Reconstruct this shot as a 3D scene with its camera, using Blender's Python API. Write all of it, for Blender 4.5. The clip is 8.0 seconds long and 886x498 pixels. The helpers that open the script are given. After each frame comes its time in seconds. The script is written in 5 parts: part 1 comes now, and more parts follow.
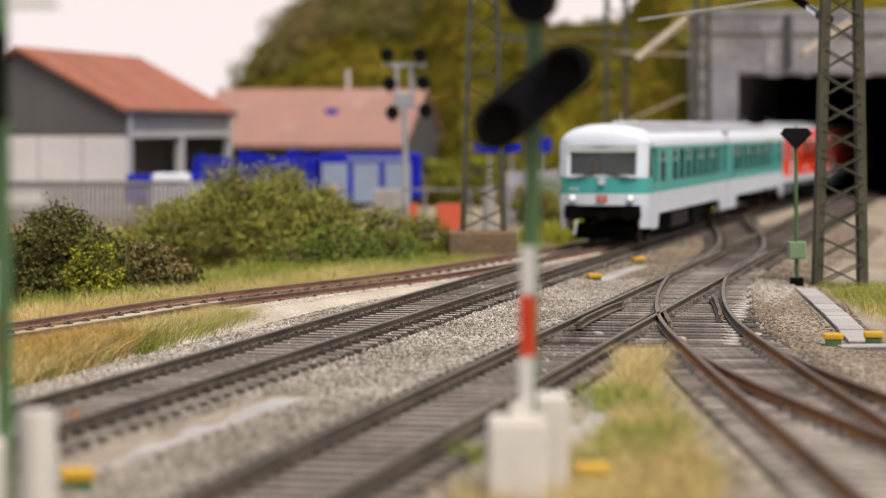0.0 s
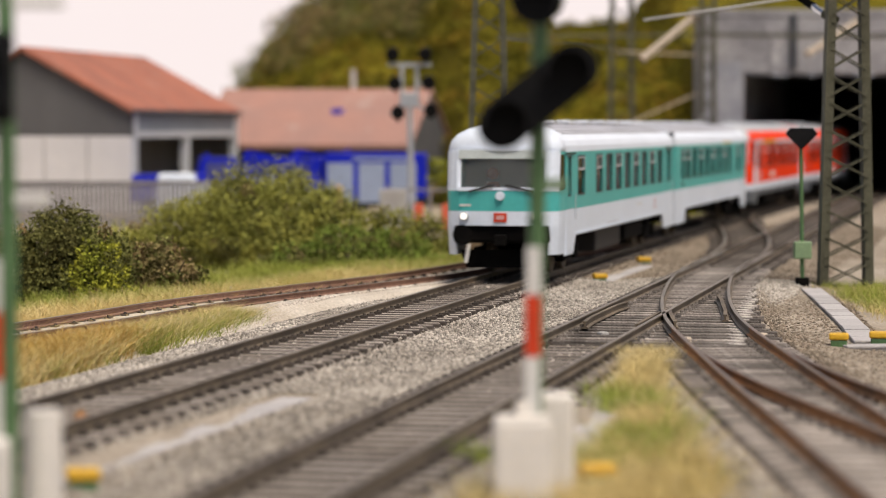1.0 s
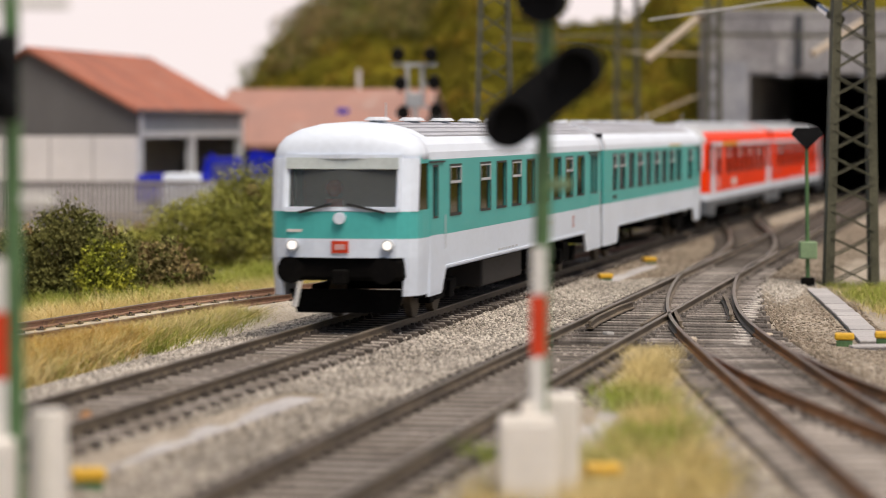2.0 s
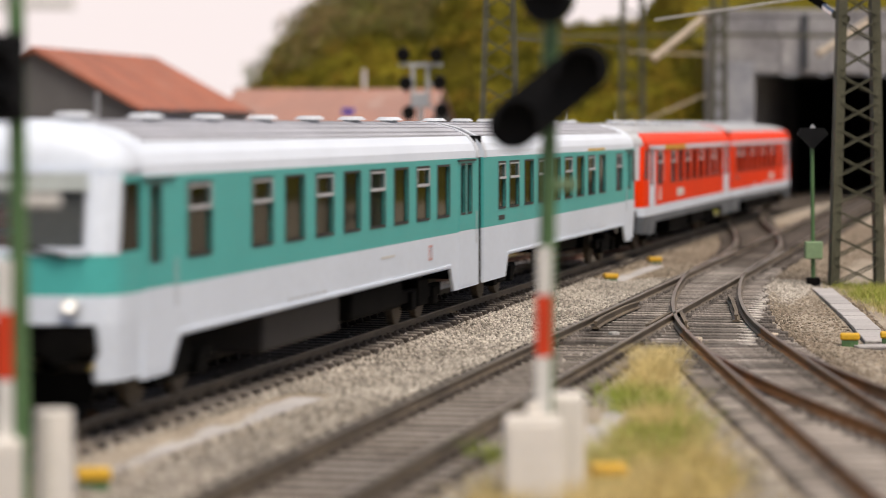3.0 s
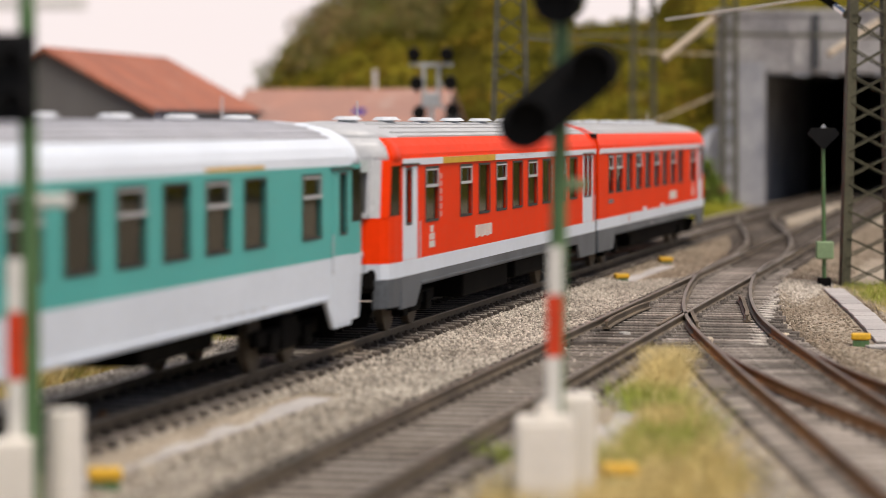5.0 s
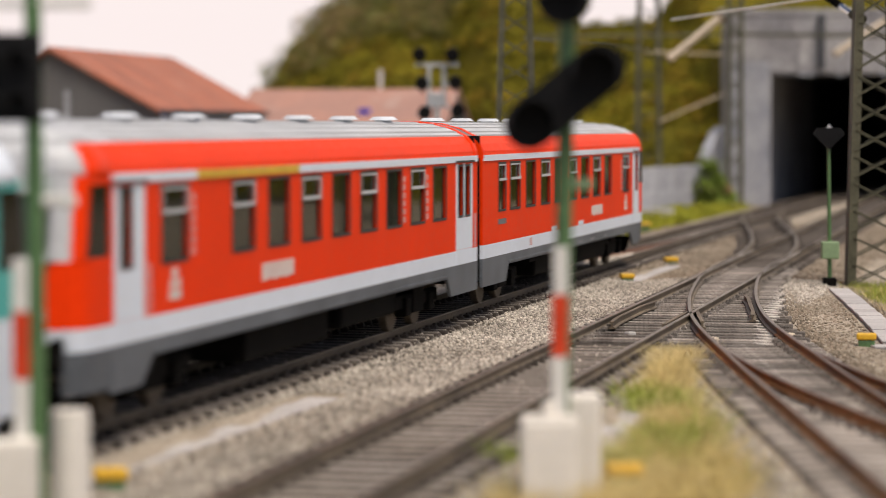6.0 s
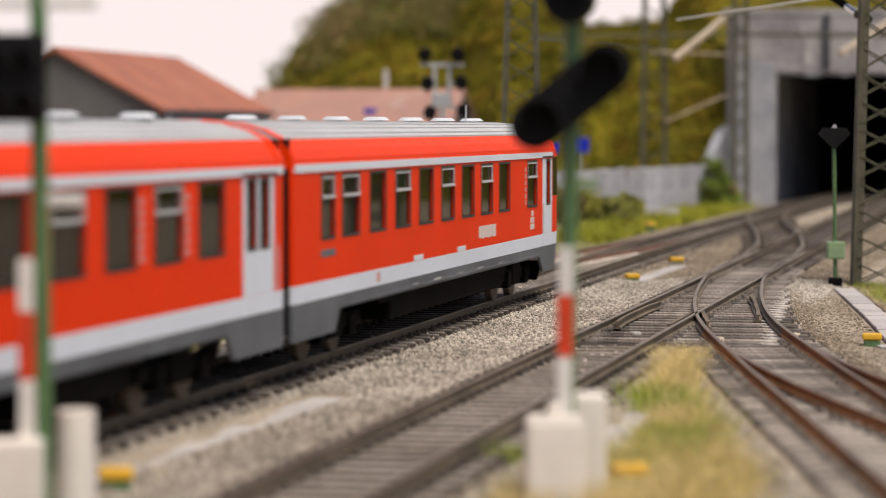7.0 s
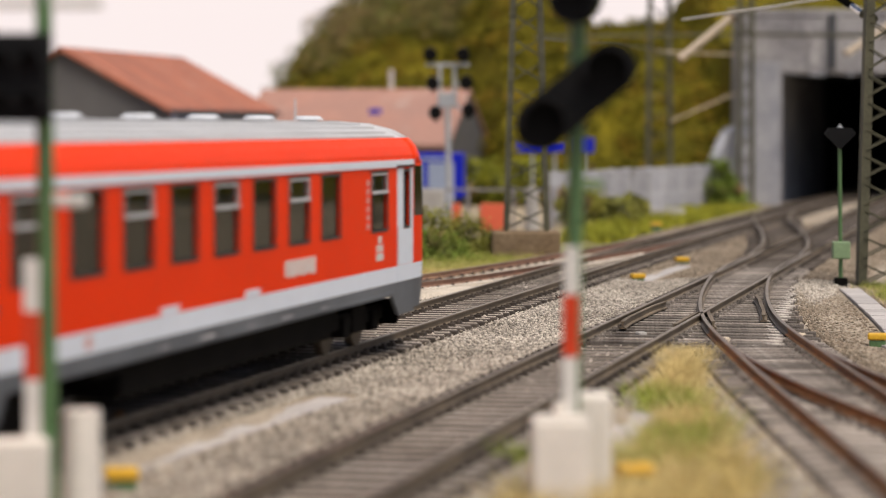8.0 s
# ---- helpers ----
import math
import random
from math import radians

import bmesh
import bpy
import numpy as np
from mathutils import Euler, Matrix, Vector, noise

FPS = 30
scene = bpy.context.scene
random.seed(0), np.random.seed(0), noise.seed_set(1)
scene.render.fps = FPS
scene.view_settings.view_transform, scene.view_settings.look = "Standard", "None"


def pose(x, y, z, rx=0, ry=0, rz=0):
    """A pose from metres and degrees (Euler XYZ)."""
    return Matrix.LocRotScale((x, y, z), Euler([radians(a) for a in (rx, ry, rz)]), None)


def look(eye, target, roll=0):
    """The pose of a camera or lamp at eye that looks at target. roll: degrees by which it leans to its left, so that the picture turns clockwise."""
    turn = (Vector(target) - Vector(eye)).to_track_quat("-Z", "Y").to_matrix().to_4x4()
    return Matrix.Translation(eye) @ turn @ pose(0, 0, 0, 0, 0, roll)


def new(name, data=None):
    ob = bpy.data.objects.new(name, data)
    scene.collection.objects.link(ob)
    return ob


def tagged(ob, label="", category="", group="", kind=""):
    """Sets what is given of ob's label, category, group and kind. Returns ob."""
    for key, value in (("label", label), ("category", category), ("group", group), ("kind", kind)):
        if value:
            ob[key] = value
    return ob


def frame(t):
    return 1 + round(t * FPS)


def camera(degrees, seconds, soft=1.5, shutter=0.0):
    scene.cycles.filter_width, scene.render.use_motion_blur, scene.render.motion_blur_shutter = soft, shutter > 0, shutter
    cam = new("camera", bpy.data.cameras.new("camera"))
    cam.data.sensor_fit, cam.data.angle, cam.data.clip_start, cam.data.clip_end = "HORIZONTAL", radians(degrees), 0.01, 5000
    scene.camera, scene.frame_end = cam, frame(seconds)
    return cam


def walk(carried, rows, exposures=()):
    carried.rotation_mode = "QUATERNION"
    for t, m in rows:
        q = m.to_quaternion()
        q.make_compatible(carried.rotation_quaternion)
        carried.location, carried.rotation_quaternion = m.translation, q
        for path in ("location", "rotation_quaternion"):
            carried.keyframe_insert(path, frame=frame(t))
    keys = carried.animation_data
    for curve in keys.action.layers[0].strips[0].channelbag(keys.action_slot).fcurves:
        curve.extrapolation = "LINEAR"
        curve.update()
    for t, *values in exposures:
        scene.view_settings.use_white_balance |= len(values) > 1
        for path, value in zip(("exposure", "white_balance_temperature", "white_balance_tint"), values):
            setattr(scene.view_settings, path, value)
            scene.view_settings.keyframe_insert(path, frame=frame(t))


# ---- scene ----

# A model railway in H0: lengths below are in metres of the full-size railway, drawn at 1:87.
K = 1 / 87
EYE_Z = 3.678


def cam_pose(t):
    turn = math.degrees(math.atan((t - 4.0) * 9.56 / 4917))
    return look((0, 0, EYE_Z * K), (0, 1.0, EYE_Z * K - (441 - 224.7) / 4917)) @ pose(0, 0, 0, 0, turn, 0)


cam = camera(18.12, 8.0, soft=0.6, shutter=0.5)
cam.data.dof.use_dof = True
cam.data.dof.focus_distance = 0.652
cam.data.dof.aperture_fstop = 32
walk(cam, [(t / 2, cam_pose(t / 2)) for t in range(17)], exposures=[(0, 0.0), (8, 0.0)])

# ---- light: soft, bright, from above ----
world = bpy.data.worlds.new("world")
scene.world = world
world.use_nodes = True
wn = world.node_tree.nodes
sky = wn.new("ShaderNodeTexSky")
sky.sky_type = "NISHITA"
sky.sun_disc = False
sky.sun_elevation, sky.sun_rotation = radians(64), radians(148)
sky.air_density, sky.dust_density, sky.ozone_density = 0.7, 3.0, 0.5
wn["Background"].inputs["Strength"].default_value = 0.10
world.node_tree.links.new(sky.outputs[0], wn["Background"].inputs["Color"])
sun = new("sun", bpy.data.lights.new("sun", "SUN"))
sun.data.energy, sun.data.angle, sun.data.color = 3.9, radians(35), (1.0, 0.90, 0.78)
sun.matrix_world = look((0.75, -1.2, 2.9), (0, 0, 0))


# ---- materials ----
def mat(name, base, rough=0.7, var=0.25, scale=3.0, fine=40.0, bump=0.3, metal=0.0, other=None, spots=None, depth=0.02, rand=0.0, gloss=0.5):
    """A surface with variation at two scales (per metre of the full-size thing), relief and, with rand, a change from piece to piece."""
    m = bpy.data.materials.new(name)
    m.use_nodes = True
    n, l = m.node_tree.nodes, m.node_tree.links
    b = n["Principled BSDF"]
    b.inputs["Metallic"].default_value = metal
    b.inputs["Specular IOR Level"].default_value = gloss
    co = n.new("ShaderNodeTexCoord")
    big, small = n.new("ShaderNodeTexNoise"), n.new("ShaderNodeTexNoise")
    for tex, s, d in ((big, scale, 3), (small, fine, 2)):
        tex.inputs["Scale"].default_value = s / K
        tex.inputs["Detail"].default_value = d
        l.new(co.outputs["Object"], tex.inputs["Vector"])
    other = other or tuple(c * (1 - var) for c in base)
    ramp = n.new("ShaderNodeValToRGB")
    ramp.color_ramp.elements[0].position, ramp.color_ramp.elements[1].position = 0.35, 0.65
    ramp.color_ramp.elements[0].color, ramp.color_ramp.elements[1].color = (*other, 1), (*base, 1)
    l.new(big.outputs["Fac"], ramp.inputs["Fac"])
    grain = n.new("ShaderNodeValToRGB")
    lo = 1 - var * 1.2
    grain.color_ramp.elements[0].position, grain.color_ramp.elements[1].position = 0.3, 0.7
    grain.color_ramp.elements[0].color, grain.color_ramp.elements[1].color = (lo, lo, lo, 1), (1, 1, 1, 1)
    l.new(small.outputs["Fac"], grain.inputs["Fac"])
    mix = n.new("ShaderNodeMix")
    mix.data_type, mix.blend_type = "RGBA", "MULTIPLY"
    mix.inputs[0].default_value = 1.0
    l.new(ramp.outputs["Color"], mix.inputs[6])
    l.new(grain.outputs["Color"], mix.inputs[7])
    out = mix.outputs[2]
    if rand:
        info, geo = n.new("ShaderNodeObjectInfo"), n.new("ShaderNodeNewGeometry")
        add = n.new("ShaderNodeMath")
        add.operation = "ADD"
        l.new(info.outputs["Random"], add.inputs[0])
        l.new(geo.outputs["Random Per Island"], add.inputs[1])
        fr = n.new("ShaderNodeMath")
        fr.operation = "FRACT"
        l.new(add.outputs[0], fr.inputs[0])
        mr = n.new("ShaderNodeMapRange")
        mr.inputs["To Min"].default_value, mr.inputs["To Max"].default_value = 1 - rand, 1 + rand * 0.5
        l.new(fr.outputs[0], mr.inputs["Value"])
        hsv = n.new("ShaderNodeHueSaturation")
        l.new(mr.outputs[0], hsv.inputs["Value"])
        l.new(out, hsv.inputs["Color"])
        out = hsv.outputs["Color"]
    if spots:
        third = n.new("ShaderNodeTexNoise")
        third.inputs["Scale"].default_value = spots[1] / K
        third.inputs["Detail"].default_value = 4
        l.new(co.outputs["Object"], third.inputs["Vector"])
        r3 = n.new("ShaderNodeValToRGB")
        r3.color_ramp.elements[0].position, r3.color_ramp.elements[1].position = spots[2], spots[2] + 0.12
        l.new(third.outputs["Fac"], r3.inputs["Fac"])
        m3 = n.new("ShaderNodeMix")
        m3.data_type = "RGBA"
        m3.inputs[7].default_value = (*spots[0], 1)
        l.new(r3.outputs["Color"], m3.inputs[0])
        l.new(out, m3.inputs[6])
        out = m3.outputs[2]
    l.new(out, b.inputs["Base Color"])
    rr = n.new("ShaderNodeMapRange")
    rr.inputs["To Min"].default_value, rr.inputs["To Max"].default_value = max(0.03, rough - 0.1), min(1, rough + 0.1)
    l.new(small.outputs["Fac"], rr.inputs["Value"])
    l.new(rr.outputs[0], b.inputs["Roughness"])
    if bump:
        bp = n.new("ShaderNodeBump")
        bp.inputs["Strength"].default_value, bp.inputs["Distance"].default_value = bump, depth * K
        l.new(small.outputs["Fac"], bp.inputs["Height"])
        l.new(bp.outputs[0], b.inputs["Normal"])
    return m


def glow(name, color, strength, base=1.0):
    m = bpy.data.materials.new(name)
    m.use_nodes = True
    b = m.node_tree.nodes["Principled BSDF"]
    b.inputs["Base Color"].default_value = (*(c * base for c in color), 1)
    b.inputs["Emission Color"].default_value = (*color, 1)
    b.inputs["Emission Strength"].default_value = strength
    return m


def glass(name, tint, rough=0.03, alpha=0.45, gloss=0.3):
    """Thin tinted glazing: partly see-through, with a real gloss."""
    m = bpy.data.materials.new(name)
    m.use_nodes = True
    b = m.node_tree.nodes["Principled BSDF"]
    b.inputs["Base Color"].default_value = (*tint, 1)
    b.inputs["Roughness"].default_value = rough
    b.inputs["Alpha"].default_value = alpha
    b.inputs["IOR"].default_value = 1.5
    b.inputs["Specular IOR Level"].default_value = gloss
    return m


M = {
    "soil": mat("soil", (0.44, 0.37, 0.27), 0.95, 0.35, 0.25, 14, 0.6, other=(0.38, 0.31, 0.21), gloss=0.1),
    "ballast": mat("ballast", (0.52, 0.445, 0.355), 0.95, 0.5, 0.35, 16, 1.0, other=(0.36, 0.30, 0.23), depth=0.06, gloss=0.1),
    "stone": mat("stone", (0.60, 0.54, 0.465), 0.9, 0.25, 0.3, 20, 0.4, other=(0.40, 0.355, 0.30), rand=0.66, gloss=0.15),
    "sleeper": mat("sleeper", (0.12, 0.10, 0.085), 0.85, 0.4, 1.2, 18, 0.6, other=(0.075, 0.06, 0.05), rand=0.4, spots=((0.44, 0.40, 0.36), 4, 0.66), gloss=0.2),
    "rail_dark": mat("rail_dark", (0.19, 0.148, 0.102), 0.6, 0.35, 0.5, 12, 0.4, other=(0.10, 0.078, 0.056), gloss=0.25),
    "rail_rust": mat("rail_rust", (0.50, 0.23, 0.08), 0.75, 0.4, 0.25, 12, 0.5, other=(0.24, 0.135, 0.07), gloss=0.15),
    "rail_red": mat("rail_red", (0.30, 0.175, 0.125), 0.75, 0.3, 0.5, 12, 0.4, other=(0.22, 0.125, 0.09), gloss=0.15),
    "rail_top": mat("rail_top", (0.24, 0.195, 0.145), 0.42, 0.35, 0.7, 20, 0.1, metal=0.3),
    "concrete": mat("concrete", (0.50, 0.48, 0.46), 0.9, 0.25, 0.5, 12, 0.4, other=(0.36, 0.34, 0.32)),
    "brown_concrete": mat("brown_concrete", (0.27, 0.195, 0.125), 0.9, 0.3, 1.0, 12, 0.4, other=(0.20, 0.14, 0.085), gloss=0.1),
    "portal": mat("portal", (0.42, 0.41, 0.42), 0.9, 0.3, 0.35, 6, 0.5, other=(0.28, 0.27, 0.285), spots=((0.55, 0.53, 0.53), 0.5, 0.6), gloss=0.1),
    # near-black in place of concrete grey: the tunnel's darkness put into the colour
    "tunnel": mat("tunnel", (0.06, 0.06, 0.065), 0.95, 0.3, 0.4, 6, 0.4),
    "white_paint": mat("white_paint", (0.725, 0.785, 0.875), 0.42, 0.05, 0.5, 8, 0.05, gloss=0.25),
    "light_grey": mat("light_grey", (0.52, 0.53, 0.55), 0.45, 0.1, 0.6, 10, 0.08),
    "teal": mat("teal", (0.085, 0.45, 0.42), 0.42, 0.06, 0.5, 8, 0.05, gloss=0.2),
    "red": mat("red", (0.87, 0.044, 0.003), 0.45, 0.06, 0.5, 8, 0.05, gloss=0.05),
    "dark_grey": mat("dark_grey", (0.15, 0.165, 0.185), 0.5, 0.2, 0.6, 10, 0.1, other=(0.10, 0.11, 0.125), gloss=0.2),
    "black": mat("black", (0.004, 0.0037, 0.0035), 0.85, 0.4, 1.0, 14, 0.3, other=(0.009, 0.008, 0.007), gloss=0.06),
    "gap": mat("gap", (0.012, 0.012, 0.013), 0.9, 0.3, 1.0, 14, 0.2, gloss=0.1),
    "yellow": mat("yellow", (0.75, 0.43, 0.02), 0.5, 0.15, 2, 20, 0.1),
    "seat": mat("seat", (0.03, 0.05, 0.14), 0.9, 0.3, 2, 20, 0.2),
    "interior": mat("interior", (0.06, 0.058, 0.05), 0.9, 0.3, 0.8, 10, 0.1),
    "ivory": mat("ivory", (0.78, 0.73, 0.66), 0.55, 0.08, 2, 20, 0.1),
    "green_paint": mat("green_paint", (0.10, 0.20, 0.075), 0.5, 0.25, 3, 20, 0.2),
    "mast_paint": mat("mast_paint", (0.125, 0.12, 0.08), 0.7, 0.3, 1, 14, 0.2, gloss=0.2),
    "sign_red": mat("sign_red", (0.66, 0.06, 0.02), 0.5, 0.15, 2, 20, 0.1, gloss=0.2),
    "sign_white": mat("sign_white", (0.72, 0.70, 0.66), 0.5, 0.12, 2, 20, 0.1),
    "head_black": mat("head_black", (0.008, 0.008, 0.009), 0.7, 0.3, 2, 20, 0.1, gloss=0.15),
    "silver": mat("silver", (0.50, 0.52, 0.55), 0.45, 0.15, 2, 16, 0.1, metal=0.3),
    "tiles": mat("tiles", (0.45, 0.165, 0.105), 0.85, 0.25, 0.4, 6, 0.4, other=(0.34, 0.14, 0.10), rand=0.12, spots=((0.36, 0.22, 0.17), 0.35, 0.62), gloss=0.15),
    "wall_grey": mat("wall_grey", (0.15, 0.145, 0.145), 0.9, 0.15, 0.4, 8, 0.2, gloss=0.1),
    "wall_white": mat("wall_white", (0.74, 0.71, 0.70), 0.8, 0.08, 0.5, 8, 0.1),
    "wall_dark": mat("wall_dark", (0.075, 0.08, 0.09), 0.85, 0.2, 0.5, 8, 0.2),
    "frame_grey": mat("frame_grey", (0.42, 0.45, 0.50), 0.5, 0.1, 1, 10, 0.1),
    "fence": mat("fence", (0.30, 0.28, 0.28), 0.85, 0.25, 0.6, 10, 0.3),
    "blue": mat("blue", (0.008, 0.018, 0.46), 0.4, 0.1, 1, 10, 0.05, gloss=0.2),
    "shutter": mat("shutter", (0.32, 0.38, 0.52), 0.45, 0.1, 1, 10, 0.1),
    "orange": mat("orange", (0.72, 0.13, 0.06), 0.5, 0.1, 1, 10, 0.1),
    "tyre": mat("tyre", (0.02, 0.02, 0.02), 0.8, 0.2, 2, 14, 0.2),
    "skin_tan": mat("skin_tan", (0.55, 0.36, 0.20), 0.8, 0.1, 2, 14, 0.1),
    "coat_red": mat("coat_red", (0.5, 0.10, 0.05), 0.8, 0.1, 2, 14, 0.1),
    "hill": mat("hill", (0.21, 0.172, 0.014), 1.0, 0.5, 0.16, 3, 1.0, other=(0.115, 0.098, 0.011), depth=0.3, gloss=0.05),
    "leaf_green": mat("leaf_green", (0.30, 0.40, 0.075), 0.9, 0.3, 0.6, 8, 0.3, other=(0.19, 0.26, 0.045), rand=0.5, gloss=0.08),
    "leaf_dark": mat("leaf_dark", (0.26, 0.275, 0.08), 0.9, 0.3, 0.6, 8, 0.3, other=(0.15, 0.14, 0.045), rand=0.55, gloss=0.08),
    "leaf_yellow": mat("leaf_yellow", (0.48, 0.46, 0.05), 0.9, 0.3, 0.8, 8, 0.3, other=(0.28, 0.31, 0.04), rand=0.45, gloss=0.08),
    "leaf_brown": mat("leaf_brown", (0.42, 0.28, 0.14), 0.9, 0.3, 0.8, 8, 0.3, other=(0.24, 0.21, 0.08), rand=0.5, gloss=0.08),
    "leaf_olive": mat("leaf_olive", (0.47, 0.45, 0.10), 0.9, 0.25, 0.5, 8, 0.3, other=(0.29, 0.29, 0.06), rand=0.45, gloss=0.08),
    "straw": mat("straw", (0.88, 0.72, 0.36), 0.9, 0.25, 0.5, 9, 0.1, other=(0.72, 0.56, 0.22), rand=0.35, gloss=0.08),
    "straw_orange": mat("straw_orange", (0.72, 0.42, 0.10), 0.9, 0.25, 0.5, 9, 0.1, other=(0.55, 0.34, 0.08), rand=0.4, gloss=0.08),
    "grass": mat("grass", (0.44, 0.46, 0.10), 0.9, 0.25, 0.5, 9, 0.1, other=(0.30, 0.36, 0.06), rand=0.4, gloss=0.08),
    "leaf_ochre": mat("leaf_ochre", (0.40, 0.27, 0.035), 0.9, 0.3, 0.5, 8, 0.3, other=(0.25, 0.165, 0.022), rand=0.45, gloss=0.08),
    "stone_dark": mat("stone_dark", (0.18, 0.155, 0.135), 0.95, 0.25, 0.3, 20, 0.4, other=(0.11, 0.09, 0.075), rand=0.5, gloss=0.1),
    "tiles_pale": mat("tiles_pale", (0.43, 0.235, 0.185), 0.85, 0.2, 0.4, 6, 0.3, other=(0.36, 0.215, 0.18), spots=((0.40, 0.30, 0.26), 0.5, 0.6), gloss=0.15),
    "sand": mat("sand", (0.70, 0.63, 0.54), 0.95, 0.3, 0.4, 16, 0.6, other=(0.52, 0.45, 0.36), gloss=0.1),
    "hill_olive": mat("hill_olive", (0.27, 0.235, 0.026), 0.9, 0.3, 0.3, 8, 0.3, other=(0.15, 0.14, 0.018), rand=0.45, gloss=0.05),
    "rail_shine": mat("rail_shine", (0.20, 0.13, 0.08), 0.4, 0.3, 0.7, 20, 0.1, other=(0.13, 0.08, 0.05), metal=0.4),
    "inner_grey": mat("inner_grey", (0.48, 0.48, 0.51), 0.9, 0.25, 0.5, 6, 0.4, other=(0.30, 0.31, 0.35), gloss=0.1),
    "band_grey": mat("band_grey", (0.20, 0.225, 0.26), 0.6, 0.1, 1, 10, 0.1),
    "leaf_light": mat("leaf_light", (0.50, 0.50, 0.13), 0.9, 0.25, 0.8, 8, 0.3, other=(0.36, 0.38, 0.09), rand=0.3, gloss=0.08),
    "stone_brown": mat("stone_brown", (0.35, 0.29, 0.22), 0.9, 0.25, 0.3, 20, 0.4, other=(0.25, 0.195, 0.145), rand=0.5, gloss=0.15),
    "pale_stone": mat("pale_stone", (0.74, 0.68, 0.60), 0.9, 0.2, 0.5, 20, 0.3, other=(0.55, 0.48, 0.40), rand=0.4, gloss=0.1),
    "twig": mat("twig", (0.07, 0.05, 0.035), 0.9, 0.3, 1, 14, 0.2),
    "glass": glass("glass", (0.008, 0.011, 0.010), 0.05, 0.76, 0.2),
    "screen": glass("screen", (0.17, 0.18, 0.175), 0.08, 0.4, 0.4),
    "lamp": glow("lamp", (1.0, 0.95, 0.88), 0.7),
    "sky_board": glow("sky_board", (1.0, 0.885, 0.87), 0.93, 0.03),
}

M["roof_white"] = mat("roof_white", (0.61, 0.64, 0.69), 0.5, 0.1, 0.5, 6, 0.08, other=(0.52, 0.54, 0.58), gloss=0.25)
M["fill_pale"] = mat("fill_pale", (0.54, 0.48, 0.42), 0.95, 0.45, 0.5, 18, 1.0, other=(0.33, 0.28, 0.23), depth=0.06, gloss=0.1)
M["cab_black"] = glass("cab_black", (0.004, 0.005, 0.006), 0.1, 0.97, 0.08)
M["cab_grey"] = mat("cab_grey", (0.42, 0.43, 0.42), 0.8, 0.1, 1, 10, 0.05)
M["roof_grey"] = mat("roof_grey", (0.47, 0.475, 0.52), 0.55, 0.12, 0.4, 6, 0.1, other=(0.40, 0.405, 0.44), gloss=0.2)
M["frame_pale"] = mat("frame_pale", (0.58, 0.60, 0.63), 0.5, 0.1, 1, 10, 0.1)
M["sleeper_worn"] = mat("sleeper_worn", (0.40, 0.35, 0.31), 0.85, 0.4, 1.2, 18, 0.6, other=(0.13, 0.11, 0.095), rand=0.5, spots=((0.60, 0.55, 0.50), 4, 0.62), gloss=0.2)
M["fill_dark"] = mat("fill_dark", (0.10, 0.082, 0.068), 0.95, 0.4, 0.5, 18, 0.8, other=(0.05, 0.042, 0.036), gloss=0.1)
M["grass_fresh"] = mat("grass_fresh", (0.40, 0.47, 0.09), 0.9, 0.25, 0.5, 9, 0.1, other=(0.28, 0.36, 0.05), rand=0.4, gloss=0.08)
M["rubber"] = mat("rubber", (0.025, 0.025, 0.025), 0.6, 0.2, 2, 14, 0.1)
M["blind"] = mat("blind", (0.62, 0.68, 0.66), 0.6, 0.1, 2, 14, 0.05)
M["under_brown"] = mat("under_brown", (0.022, 0.017, 0.015), 0.7, 0.3, 1, 12, 0.2)
M["faded_red"] = mat("faded_red", (0.66, 0.35, 0.33), 0.5, 0.1, 2, 14, 0.05)
M["green_box"] = mat("green_box", (0.22, 0.32, 0.17), 0.6, 0.15, 2, 14, 0.1)
M["chrome"] = mat("chrome", (0.75, 0.74, 0.72), 0.2, 0.1, 2, 14, 0.05, metal=0.9)
M["pale_tube"] = mat("pale_tube", (0.66, 0.55, 0.42), 0.5, 0.15, 2, 14, 0.1)
M["duct_lid"] = mat("duct_lid", (0.46, 0.43, 0.42), 0.9, 0.2, 1, 14, 0.4, other=(0.46, 0.44, 0.43), rand=0.15)


# ---- mesh helpers ----
def box(bm, x0, y0, z0, x1, y1, z1, bevel=0.0):
    made = bmesh.ops.create_cube(bm, size=1)["verts"]
    for v in made:
        v.co = Vector(((x0 + x1) / 2 + v.co.x * (x1 - x0), (y0 + y1) / 2 + v.co.y * (y1 - y0), (z0 + z1) / 2 + v.co.z * (z1 - z0)))
    if bevel:
        bmesh.ops.bevel(bm, geom=list({e for v in made for e in v.link_edges}), offset=bevel, segments=2, affect="EDGES", profile=0.5)
    return bm


def rod(bm, a, b, r, r2=None, n=10):
    a, b = Vector(a), Vector(b)
    d = b - a
    m = Matrix.Translation((a + b) / 2) @ d.to_track_quat("Z", "Y").to_matrix().to_4x4()
    bmesh.ops.create_cone(bm, cap_ends=True, segments=n, radius1=r, radius2=r if r2 is None else r2, depth=d.length, matrix=m)
    return bm


def bar(bm, a, b, w, h=None):
    """A square-edged bar from a to b."""
    a, b = Vector(a), Vector(b)
    d = b - a
    m = Matrix.Translation((a + b) / 2) @ d.to_track_quat("Z", "Y").to_matrix().to_4x4() @ Matrix.Diagonal((w, h or w, d.length, 1))
    bmesh.ops.create_cube(bm, size=1, matrix=m)
    return bm


